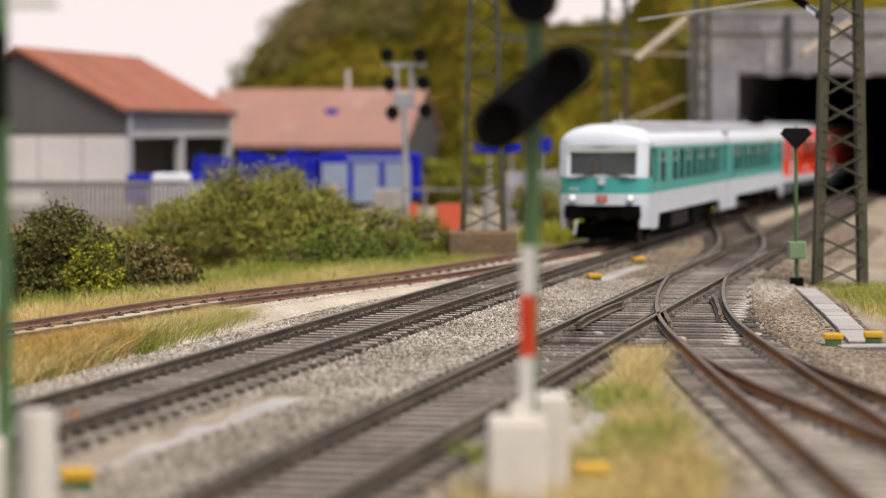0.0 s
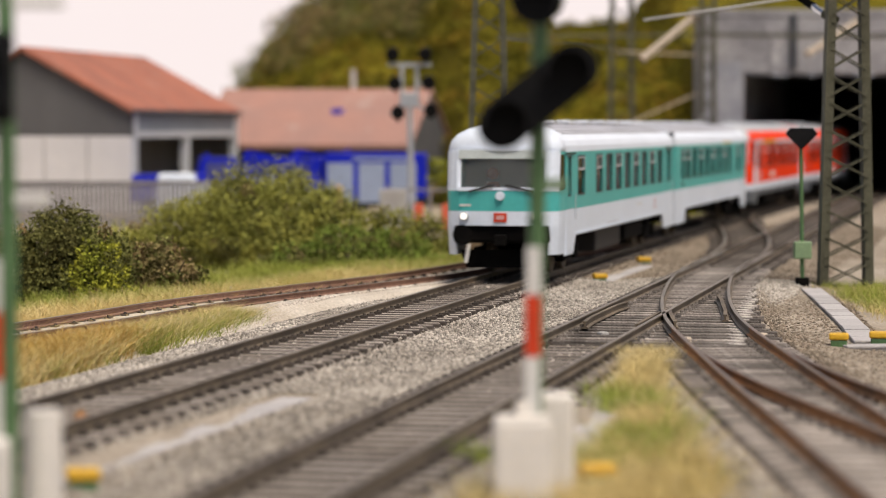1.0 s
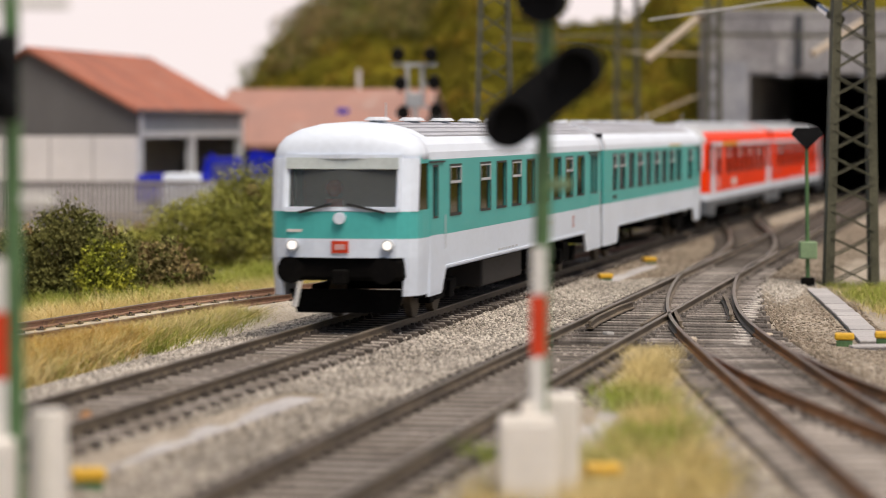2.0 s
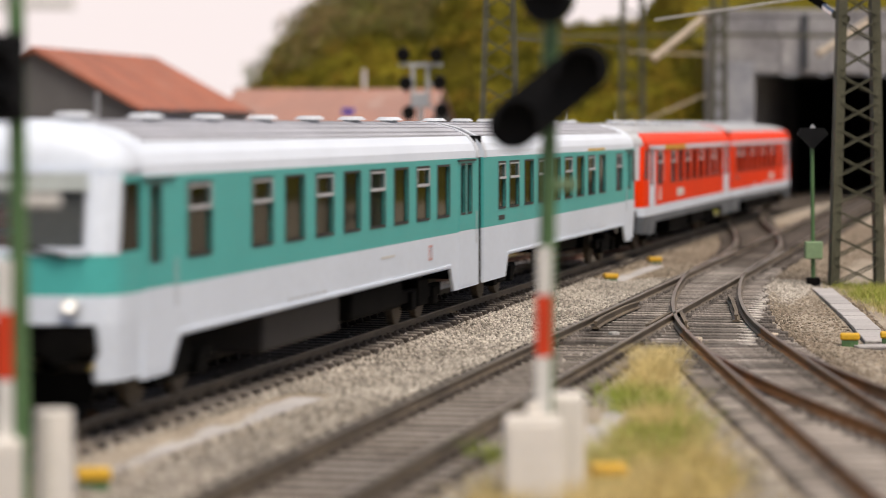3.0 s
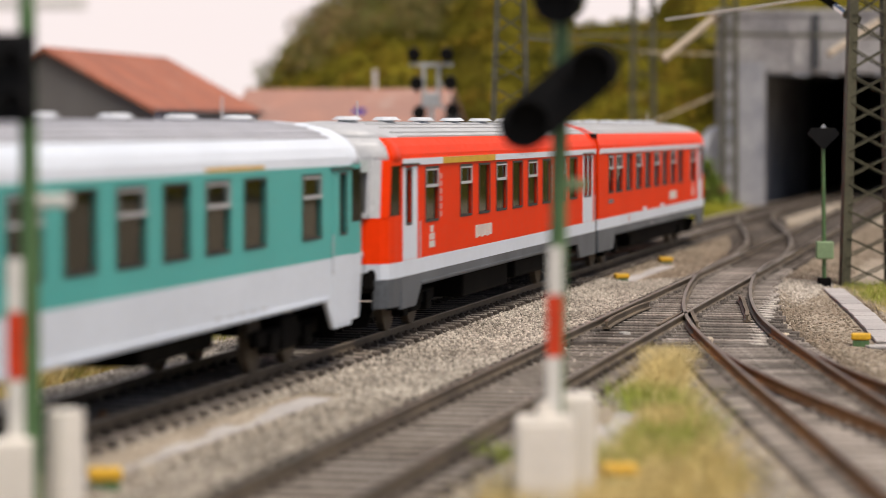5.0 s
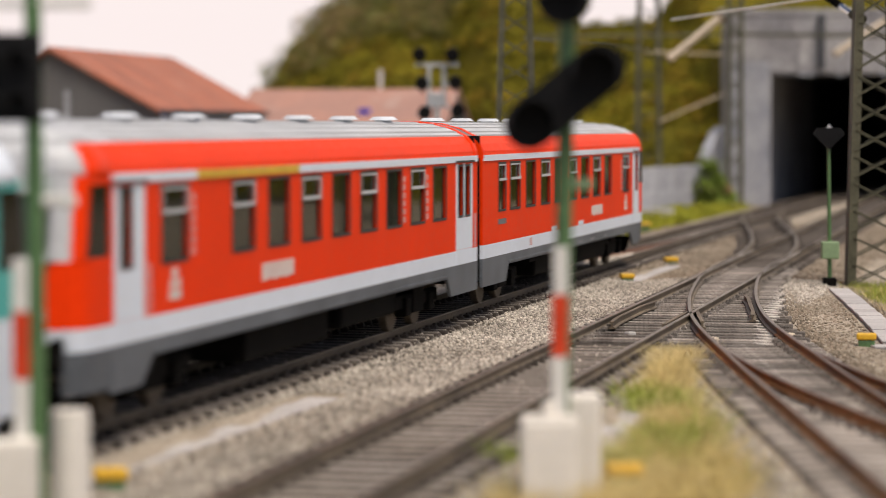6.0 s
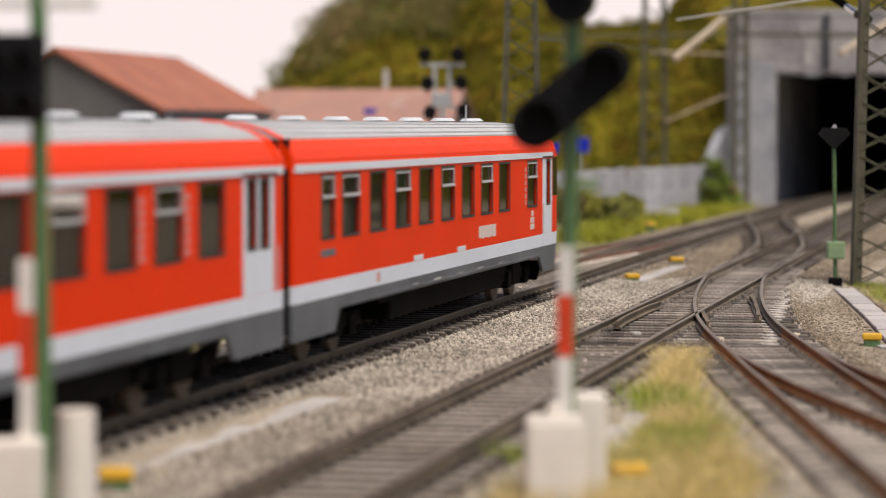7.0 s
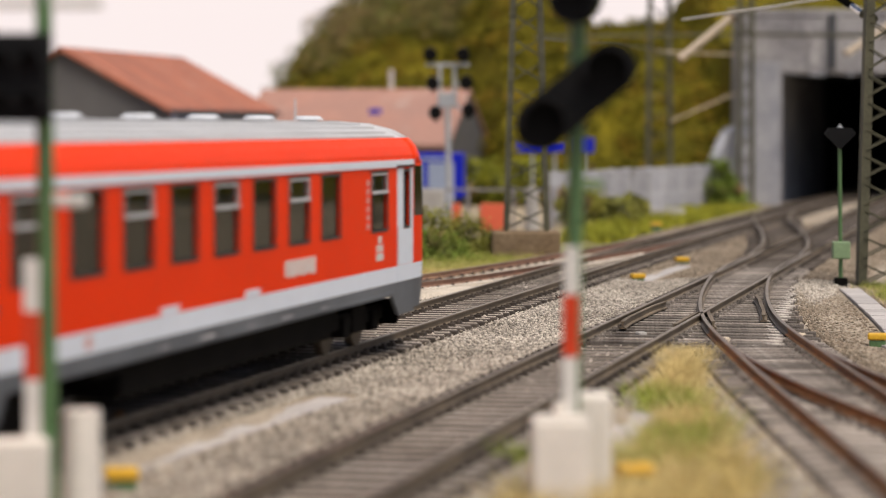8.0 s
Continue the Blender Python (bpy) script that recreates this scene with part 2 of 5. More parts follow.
def slab(bm, outline, axis, lo, hi):
    """A flat outline of 2D points, pulled along an axis from lo to hi."""
    def p(u, v, w):
        return {"x": (w, u, v), "y": (u, w, v), "z": (u, v, w)}[axis]
    a = [bm.verts.new(p(u, v, lo)) for u, v in outline]
    b = [bm.verts.new(p(u, v, hi)) for u, v in outline]
    bm.faces.new(a)
    bm.faces.new(b[::-1])
    for i in range(len(a)):
        j = (i + 1) % len(a)
        bm.faces.new((a[i], b[i], b[j], a[j]))
    bmesh.ops.recalc_face_normals(bm, faces=bm.faces)
    return bm


def ball(bm, c, r, sub=2, squash=(1, 1, 1)):
    bmesh.ops.create_icosphere(bm, subdivisions=sub, radius=r, matrix=Matrix.Translation(c) @ Matrix.Diagonal((*squash, 1)))
    return bm


def thicken(bm, move):
    """Gives an open sheet thickness: a second skin moved by move(v), and the rim between."""
    made = bmesh.ops.extrude_face_region(bm, geom=bm.faces[:], use_keep_orig=True)["geom"]
    for v in made:
        if isinstance(v, bmesh.types.BMVert):
            v.co += Vector(move(v.co))
    bmesh.ops.recalc_face_normals(bm, faces=bm.faces)
    return bm


def mesh_of(name, bm, material, smooth=False):
    me = bpy.data.meshes.new(name)
    for v in bm.verts:
        v.co *= K
    bm.normal_update()
    bm.to_mesh(me)
    bm.free()
    me.materials.append(M[material])
    if smooth:
        me.shade_smooth()
    return me


def part(name, bm, material, parent=None, label="", smooth=False):
    ob = new(name, mesh_of(name, bm, material, smooth))
    ob.parent = parent
    return tagged(ob, label)


def thing(name, x, y, z, rz, label, category, group="", kind=""):
    ob = new(name)
    ob.empty_display_size = 0.005
    ob.matrix_world = pose(x * K, y * K, z * K, 0, 0, rz)
    return tagged(ob, label, category, group, kind)


def single(name, bm, material, x, y, z, rz, label, category, group="", kind="", smooth=False):
    ob = part(name, bm, material, None, label, smooth)
    ob.matrix_world = pose(x * K, y * K, z * K, 0, 0, rz)
    return tagged(ob, label, category, group, kind)


def soup(name, verts, faces, material):
    """One mesh out of arrays of points (full-size metres) and triangles or quads."""
    me = bpy.data.meshes.new(name)
    verts = np.asarray(verts, np.float32) * K
    faces = np.asarray(faces, np.int32)
    n, k = faces.shape
    me.vertices.add(len(verts))
    me.vertices.foreach_set("co", verts.ravel())
    me.loops.add(n * k)
    me.loops.foreach_set("vertex_index", faces.ravel())
    me.polygons.add(n)
    me.polygons.foreach_set("loop_start", np.arange(0, n * k, k, dtype=np.int32))
    me.update(calc_edges=True)
    me.materials.append(M[material])
    return me


B = bmesh.new

# ---- lines of the tracks ----


def main_x(y):
    q = (y * 0.979 - 60) / 50
    return 0.4647 + 10.761 * q + 0.0292 * q * q + 0.2174 * q ** 3


def front_x(y):
    return 5.265 + 0.20958 * (y * 0.979 - 60)


class Line:
    """A smooth line on the plan, by its length."""
    def __init__(self, pts):
        pts = np.array(pts, float)
        if len(pts) < 12:
            ext = np.vstack([2 * pts[0] - pts[1], pts, 2 * pts[-1] - pts[-2]])
            out = []
            for i in range(1, len(ext) - 2):
                for u in np.linspace(0, 1, 24, endpoint=False):
                    a, b, c, d = ext[i - 1:i + 3]
                    out.append(0.5 * (2 * b + (c - a) * u + (2 * a - 5 * b + 4 * c - d) * u * u + (3 * b - a - 3 * c + d) * u ** 3))
            pts = np.array(out + [pts[-1]])
        self.p = pts
        self.s = np.concatenate([[0], np.cumsum(np.hypot(*np.diff(pts, axis=0).T))])

    def at(self, s):
        return np.array([np.interp(s, self.s, self.p[:, 0]), np.interp(s, self.s, self.p[:, 1])])

    def way(self, s):
        d = self.at(min(s + 0.4, self.s[-1])) - self.at(max(s - 0.4, 0))
        return d / np.hypot(*d)


ys = np.linspace(-70, 215, 400)
MAIN = Line(np.stack([main_x(ys), ys], 1))
FRONT = Line(np.stack([front_x(ys), ys], 1))
GAUGE = 1.435


def sweep(line, s0, s1, off, profile, step=1.0, rise=None):
    """A profile (sideways, up) carried along a line at a sideways offset."""
    n = max(2, int((s1 - s0) / step) + 1)
    bm = B()
    rings = []
    for s in np.linspace(s0, s1, n):
        p, d = line.at(s), line.way(s)
        nx, ny = d[1], -d[0]
        rings.append([bm.verts.new((p[0] + nx * (off + u), p[1] + ny * (off + u), v)) for u, v in profile])
    for a, b in zip(rings, rings[1:]):
        for i in range(len(profile)):
            j = (i + 1) % len(profile)
            bm.faces.new((a[i], a[j], b[j], b[i]))
    bm.faces.new(rings[0])
    bm.faces.new(rings[-1][::-1])
    bmesh.ops.recalc_face_normals(bm, faces=bm.faces)
    return bm


RAIL = [(-0.07, -0.155), (0.07, -0.155), (0.07, -0.132), (0.020, -0.112), (0.020, -0.046), (0.038, -0.034), (0.038, -0.010), (-0.038, -0.010), (-0.038, -0.034), (-0.020, -0.046), (-0.020, -0.112), (-0.07, -0.132)]
HEAD = [(-0.037, -0.011), (0.037, -0.011), (0.033, 0.0), (-0.033, 0.0)]


def near_s(line, y):
    return float(np.interp(y, line.p[:, 1], line.s))


def rail(track, line, s0, s1, off, material, face="rail_top"):
    r = part("rail", sweep(line, s0, s1, off, RAIL), material, track)
    part("running_face", sweep(line, s0, s1, off, HEAD), face, r, "worn steel running face")
    return r


def sleeper_mesh(width, length=2.5, material="sleeper"):
    bm = box(B(), -length / 2, -width / 2, -0.32, length / 2, width / 2, -0.165, 0.02)
    mid = -(length - 2.5) / 2
    for off in (mid - GAUGE / 2, mid + GAUGE / 2):
        for sg in (-1, 1):
            box(bm, off + sg * 0.14 - 0.065, -0.08, -0.167, off + sg * 0.14 + 0.065, 0.08, -0.115)
            rod(bm, (off + sg * 0.15, 0, -0.12), (off + sg * 0.15, 0, -0.075), 0.04, 0.03, 6)
    return mesh_of("sleeper", bm, material)


SLEEPERS = {}


def sleepers(track, line, s0, s1, gap=0.63, length=2.5, shift=0.0, drop=0.0, material="sleeper"):
    key = (round(length, 1), material)
    if key not in SLEEPERS:
        SLEEPERS[key] = sleeper_mesh(0.22, length, material)
    rng = random.Random(int(s0 * 7 + length * 31))
    s = s0
    while s < s1:
        p, d = line.at(s), line.way(s)
        ob = new("sleeper", SLEEPERS[key])
        ob.parent = track
        ob.matrix_world = pose((p[0] + d[1] * shift) * K, (p[1] - d[0] * shift) * K, (-drop + rng.uniform(-0.01, 0.0)) * K, 0, 0, math.degrees(math.atan2(d[1], d[0])) - 90 + rng.uniform(-0.8, 0.8))
        s += gap


# ---- ground ----
def sheet(name, w0, w1, y0, y1, z, nx, ny, rough, material, label, category):
    bm = B()
    grid = [[bm.verts.new((w0 + (w1 - w0) * i / nx, y0 + (y1 - y0) * j / ny, z + (noise.noise((i * 3.1, j * 2.7, 0)) * rough))) for i in range(nx + 1)] for j in range(ny + 1)]
    for j in range(ny):
        for i in range(nx):
            bm.faces.new((grid[j][i], grid[j][i + 1], grid[j + 1][i + 1], grid[j + 1][i]))
    return single(name, bm, material, 0, 0, 0, 0, label, category, kind="structure")


sheet("ground", -2600, 2600, -2600, 2600, -0.62, 60, 60, 0.0, "soil", "sandy brown model landscape ground", "ground")
# backdrop board: its brightness is its own glow, not light falling on it
bd = B()
R0 = 300
for i in range(48):
    a0, a1 = radians(15 + i * 150 / 48), radians(15 + (i + 1) * 150 / 48)
    q = [bd.verts.new((R0 * math.cos(a), R0 * math.sin(a), z)) for a, z in ((a0, -20), (a1, -20), (a1, 95), (a0, 95))]
    bd.faces.new(q)
bmesh.ops.remove_doubles(bd, verts=bd.verts, dist=0.01)
single("backdrop", bd, "sky_board", 0, 0, 0, 0, "plain pale pinkish white sky backdrop board, glowing by itself", "backdrop", kind="structure")

# ballast bed: a shoulder profile carried along each track
BED = [(-3.6, -0.61), (-2.3, -0.33), (-1.2, -0.26), (1.2, -0.26), (2.3, -0.33), (3.6, -0.61)]
single("ballast_bed", sweep(MAIN, near_s(MAIN, 8), near_s(MAIN, 200), 0, BED, 2), "ballast", 0, 0, 0, 0, "tan-grey ballast bed under the through track", "ballast", kind="structure")
single("ballast_bed", sweep(FRONT, near_s(FRONT, 6), near_s(FRONT, 200), 0, [(u, v - 0.006) for u, v in BED], 2), "ballast", 0, 0, 0, 0, "tan-grey ballast bed under the front track", "ballast", kind="structure")

BRANCH = Line([(5.10, 8), (5.12, 20), (5.14, 34), (5.16, 44), (5.36, 54), (6.25, 64), (7.62, 73.5), (front_x(84), 84), (front_x(90), 90)])
SPUR = Line([(9.6, 10), (8.1, 20), (6.68, 30), (5.95, 36), (5.42, 41.5), (5.16, 47)])
SIDING = Line([(-16.5, 20), (-11.2, 40), (-7.0, 52.1), (-4.75, 59.2), (-2.55, 64.3), (0.02, 70.2), (3.2, 80), (main_x(90) - 0.35, 90), (main_x(97), 97)])
CROSSOVER = Line([(front_x(72), 72), (front_x(78) - 0.1, 78), (10.15, 88), (11.2, 98), (12.35, 112), (main_x(122) + 0.1, 122), (main_x(128), 128)])

for line, y0, y1, dz, bed in ((BRANCH, 9, 86, 0.012, [(-3.0, -0.61), (-1.9, -0.33), (-1.2, -0.26), (1.2, -0.26), (2.3, -0.33), (4.2, -0.50), (5.0, -0.62)]), (SPUR, 11, 44, 0.018, BED), (CROSSOVER, 76, 124, 0.02, BED)):
    single("ballast_bed", sweep(line, near_s(line, y0), near_s(line, y1), 0, [(u, v - dz) for u, v in bed], 2), "ballast", 0, 0, 0, 0, "tan-grey ballast bed under the diverging track", "ballast", kind="structure")

single("sand_bed", sweep(SIDING, near_s(SIDING, 22), near_s(SIDING, 84), 0, [(-2.6, -0.61), (-1.5, -0.18), (1.5, -0.18), (2.6, -0.61)], 1.5), "sand", 0, 0, 0, 0, "pale sandy bed around the disused siding", "sand", kind="structure")

# dark fill between the sleepers of the turnout
for line, y0, y1, dz in ((FRONT, 49.2, 72, 0.03), (BRANCH, 40, 49.6, 0.05), (BRANCH, 49.6, 66, 0.034)):
    single("track_fill", sweep(line, near_s(line, y0), near_s(line, y1), 0, [(-1.12, -0.262), (-1.12, -0.182 - dz), (1.12, -0.182 - dz), (1.12, -0.262)], 1.5), "fill_dark", 0, 0, 0, 0, "dark ballast fill between the sleepers", "ballast", kind="structure")

# pale ballast packed between the sleepers of the plain track
for line, y0, y1, dz in ((MAIN, 14, 120, 0.008), (FRONT, 14, 49.2, 0.014), (FRONT, 72, 120, 0.014), (BRANCH, 14, 40, 0.036)):
    single("track_fill", sweep(line, near_s(line, y0), near_s(line, y1), 0, [(-1.2, -0.262), (-1.12, -0.176 - dz), (1.12, -0.176 - dz), (1.2, -0.262)], 1.5), "fill_pale", 0, 0, 0, 0, "pale ballast packed between the sleepers", "ballast", kind="structure")

through_track = thing("railway_track", 0, 0, 0, 0, "straight railway track with dark weathered rails on grey sleepers", "track")
front_track = thing("railway_track", 0, 0, 0, 0, "railway track with dark brown rails running into a turnout", "track")
branch_track = thing("railway_track", 0, 0, 0, 0, "curved branch track of a turnout with rusty brown rails", "track")
spur_track = thing("railway_track", 0, 0, 0, 0, "diverging track with rusty brown rails", "track")
siding_track = thing("railway_track", 0, 0, 0, 0, "disused siding track with reddish brown rails in sandy ground", "track")
crossover_track = thing("railway_track", 0, 0, 0, 0, "crossover track between the two running lines", "track")
H = GAUGE / 2
for track, line, y0, y1, m in ((through_track, MAIN, 9, 200, "rail_dark"), (front_track, FRONT, 8, 200, "rail_dark"), (branch_track, BRANCH, 9, 51, "rail_rust"), (branch_track, BRANCH, 51, 88, "rail_dark"),
                               (spur_track, SPUR, 11, 45.5, "rail_rust"), (siding_track, SIDING, 22, 95, "rail_red"), (crossover_track, CROSSOVER, 74, 126, "rail_dark")):
    for off in (-H, H):
        rail(track, line, near_s(line, y0), near_s(line, y1), off, m, "rail_shine" if m == "rail_rust" else "rail_top")

sleepers(through_track, MAIN, near_s(MAIN, 12), near_s(MAIN, 170))
sleepers(front_track, FRONT, near_s(FRONT, 12), near_s(FRONT, 49.5))
# long timbers under the turnout, each reaching to the far side of the branch
yt = 49.9
while yt < 76:
    reach = float(np.interp(yt + 0.3, BRANCH.p[:, 1], BRANCH.p[:, 0])) - front_x(yt)
    long = round((2.5 + max(0.0, reach)) / 0.2) * 0.2
    sleepers(front_track, FRONT, near_s(FRONT, yt), near_s(FRONT, yt) + 0.1, length=long, shift=(long - 2.5) / 2, material="sleeper_worn")
    yt += 0.7
sleepers(front_track, FRONT, near_s(FRONT, 76), near_s(FRONT, 165))
sleepers(branch_track, BRANCH, near_s(BRANCH, 12), near_s(BRANCH, 50), drop=0.02, material="sleeper_worn")
sleepers(spur_track, SPUR, near_s(SPUR, 12), near_s(SPUR, 38), drop=0.04, material="sleeper_worn")
sleepers(siding_track, SIDING, near_s(SIDING, 24), near_s(SIDING, 80), gap=0.85, drop=0.03)
sleepers(crossover_track, CROSSOVER, near_s(CROSSOVER, 80), near_s(CROSSOVER, 118), drop=0.05)

# ---- tunnel portal and hill ----
def portal():
    th = thing("tunnel_portal", 0, 0, 0, 0, "grey weathered concrete tunnel portal with two track openings in shadow", "tunnel", kind="structure")
    bm = B()
    slab(bm, [(14.6, -0.6), (17.1, -0.6), (17.1, 6.5), (29.5, 6.5), (29.5, -0.6), (33, -0.6), (33, 9.6), (14.6, 9.6)], "y", 150, 152)
    part("wall", bm, "portal", th)
    part("parapet", box(B(), 14.3, 149.9, 9.6, 33.2, 152.2, 10.0, 0.05), "portal", th)
    # the lining runs on in the direction of the tracks
    def along(bm):
        for v in bm.verts:
            v.co.x += 0.235 * (v.co.y - 152)
        return bm
    # pale wall near the mouth, near-black beyond: fading light put into the colours
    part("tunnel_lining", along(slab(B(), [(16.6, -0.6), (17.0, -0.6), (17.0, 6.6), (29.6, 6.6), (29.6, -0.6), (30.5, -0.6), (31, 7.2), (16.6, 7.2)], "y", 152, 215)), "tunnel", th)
    part("inner_wall", along(box(B(), 17.004, 152.01, -0.6, 17.1, 176, 6.5)), "inner_grey", th)
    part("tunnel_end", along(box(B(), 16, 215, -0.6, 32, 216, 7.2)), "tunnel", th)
    part("pier", box(B(), 14.9, 149.85, -0.6, 17.0, 150.02, 7.1, 0.05), "inner_grey", th, "pale streaked concrete pier")
    for x0, x1, z0, z1 in ((14.7, 17.5, 8.72, 9.55), (17.55, 21.9, 8.72, 9.55), (21.95, 27.5, 8.72, 9.55), (27.55, 32.9, 8.72, 9.55), (14.7, 18.4, 6.62, 8.6), (18.45, 23.3, 6.62, 8.6), (23.35, 28.8, 6.62, 8.6), (28.85, 32.9, 6.62, 8.6)):
        part("concrete_panel", box(B(), x0, 149.93, z0, x1, 150.02, z1, 0.03), "portal", th)
    part("drain_pipe", rod(B(), (19.75, 149.7, 6.75), (19.75, 149.7, 9.7), 0.2, n=10), "wall_dark", th, "dark vertical pipe over the opening")
    for x, w in ((18.6, 0.9), (20.6, 0.35), (23.0, 1.2)):
        part("spalled_edge", box(B(), x, 149.9, 6.38, x + w, 150.1, 6.56, 0.05), "inner_grey", th, "pale broken concrete edge")


portal()


def hill_z(x, y):
    """Height of the grassy bank behind the yard."""
    foot = 158 + 4 * math.sin(x * 0.35) + 16 * min(1, max(0, (2.5 - x) / 3))
    u = min(1, max(0, (y - foot) / 30))
    top = float(np.interp(x, [-16.2, -14.9, -14.2, -13.5, -12.3, -9.9, -7.4, -3, 4, 7.6, 8.6, 15, 16.2], [-0.6, 2, 5.0, 7.4, 9.5, 11.2, 12.2, 13.0, 14, 13.5, 10.0, 10.0, 13.5]))
    return -0.6 + (top + 0.6) * (u ** 0.8) + noise.noise((x * 0.5, y * 0.5, 0)) * 0.5 * u


def hill():
    bm = B()
    nx, ny = 90, 50
    g = [[bm.verts.new((-20 + 56 * i / nx, 152.2 + 60 * j / ny, hill_z(-20 + 56 * i / nx, 152.2 + 60 * j / ny))) for i in range(nx + 1)] for j in range(ny + 1)]
    for j in range(ny):
        for i in range(nx):
            x, y = -20 + 56 * (i + .5) / nx, 152.2 + 60 * (j + .5) / ny
            if x > 16.0 and x < 31.5:
                for v in (g[j][i], g[j][i + 1], g[j + 1][i], g[j + 1][i + 1]):
                    v.co.z = max(v.co.z, 7.6 + (y - 152) * 0.06)
            bm.faces.new((g[j][i], g[j][i + 1], g[j + 1][i + 1], g[j + 1][i]))
    # bank added out of view, so the railcar sides mirror something dark
    far = B()
    rows = [[far.verts.new((36 + 9 * i, 152.2 - 5 * i + 20 * j, -0.6 + min(13.0, j * 9.0) + noise.noise((i * 0.7, j * 0.9, 4)) * 0.8)) for i in range(16)] for j in range(5)]
    for a, b in zip(rows, rows[1:]):
        for i in range(15):
            far.faces.new((a[i], a[i + 1], b[i + 1], b[i]))
    single("hill", far, "hill", 0, 0, 0, 0, "unseen olive-green bank added past the portal to darken reflections", "hill", kind="structure")
    single("hill", bm, "hill", 0, 0, 0, 0, "steep olive-green grassy bank behind the yard", "hill", kind="structure")


hill()


# ---- buildings ----
def workshop():
    th = thing("workshop_building", -20.3, 140, -0.6, -10.4, "grey and white workshop with red tiled gable roof and glazed front", "building")
    w, l, e, r = 5.65, 21.5, 5.06, 8.1
    part("gable_wall", slab(B(), [(-w, 3.8), (w, 3.8), (w, e), (0, r - 0.15), (-w, e)], "y", 0, 0.3), "wall_grey", th)
    for k in range(5):
        part("wall_panel", box(B(), -w + k * 2 * w / 5, -0.03 - 0.02 * (k % 2), 0, -w + (k + 1) * 2 * w / 5 - 0.06, 0.28, 3.8, 0.02), "wall_white", th)
    for k in range(6):
        part("roof_seam", bar(B(), (0.1, 1 + k * 3.6, r + 0.2), (w + 0.11, 1 + k * 3.6, e + 0.14), 0.10, 0.05), "tiles_pale", th)
    part("lintel", box(B(), w - 0.34, 0.3, 3.72, w + 0.05, l - 0.3, 4.05), "frame_pale", th)
    part("back_wall", box(B(), -w, l - 0.3, 0, w, l, e), "wall_grey", th)
    part("side_wall", box(B(), -w, 0.3, 0, -w + 0.3, l - 0.3, e), "wall_grey", th)
    part("front_band", box(B(), w - 0.3, 0.3, 4.05, w, l - 0.3, e - 0.1), "band_grey", th)
    part("gutter", rod(B(), (w + 0.17, -0.3, e - 0.02), (w + 0.17, l + 0.2, e - 0.02), 0.09, n=8), "wall_dark", th)
    part("inner_wall", box(B(), w - 3.6, 0.4, 0.05, w - 3.4, l - 0.4, 4.2), "wall_grey", th)
    for s in (-1, 1):
        part("roof", slab(B(), [(0, r), (s * (w + 0.12), e - 0.08), (s * (w + 0.12), e + 0.13), (0, r + 0.22)], "y", -0.35, l + 0.3), "tiles", th)
    for y in (0.3, 10.2, 20.6):
        part("front_post", box(B(), w - 0.32, y, 0, w + 0.03, y + 0.75, e - 0.1 if y < 1 or y > 20 else 3.72), "frame_pale", th)
    part("floor_slab", box(B(), -w + 0.3, 0.3, 0.0, w - 0.3, l - 0.3, 0.05), "concrete", th)


workshop()


def shed():
    th = thing("vehicle_hall", -7.356, 161.37, -0.6, -12, "low hall with pale red tiled roof and dark walls", "building")
    part("wall", box(B(), -6, 0.6, 0, 6.3, 11, 3.2), "wall_dark", th)
    # paler, greyer tiles than the workshop: haze over the far roof put into colour
    part("roof", slab(B(), [(0, 3.0), (6, 6.3), (12, 3.0), (12, 3.25), (6, 6.55), (0, 3.25)], "x", -6.3, 6.6), "tiles_pale", th)
    part("gable_board", slab(B(), [(0.6, 2.3), (11, 2.3), (11, 3.3), (6, 6.0), (0.6, 3.3)], "x", 6.3, 6.5), "wall_grey", th)
    part("gable_panel", box(B(), 6.3, 0.7, 0, 6.42, 10.9, 2.28), "shutter", th, "pale blue-grey door panel")
    part("roof_hatch", box(B(), 1.05, 3.2, 4.85, 1.75, 4.0, 5.35, 0.05), "blue", th, "small blue roof hatch")


shed()


# ---- railcars: y runs from 0 at the cab end to the joint, x across, z above the rail ----
CAR_L = 22.71
ROW = [6.25 + 1.79 * k for k in range(8)]


def openings(kind):
    """Side openings as (start, width, sort)."""
    out = [(0.72, 0.52, "cab"), (1.62, 0.42, "door_pane"), (3.2, 1.05, "vent")]
    out += [(y, 1.06, "vent" if (k % 2 == 1) == (kind == "B") else "plain") for k, y in enumerate(ROW)]
    out += [(20.92, 0.42, "door_pane"), (21.55, 0.42, "door_pane")] if kind == "A" else [(20.35, 0.74, "vent")]
    return sorted(out)


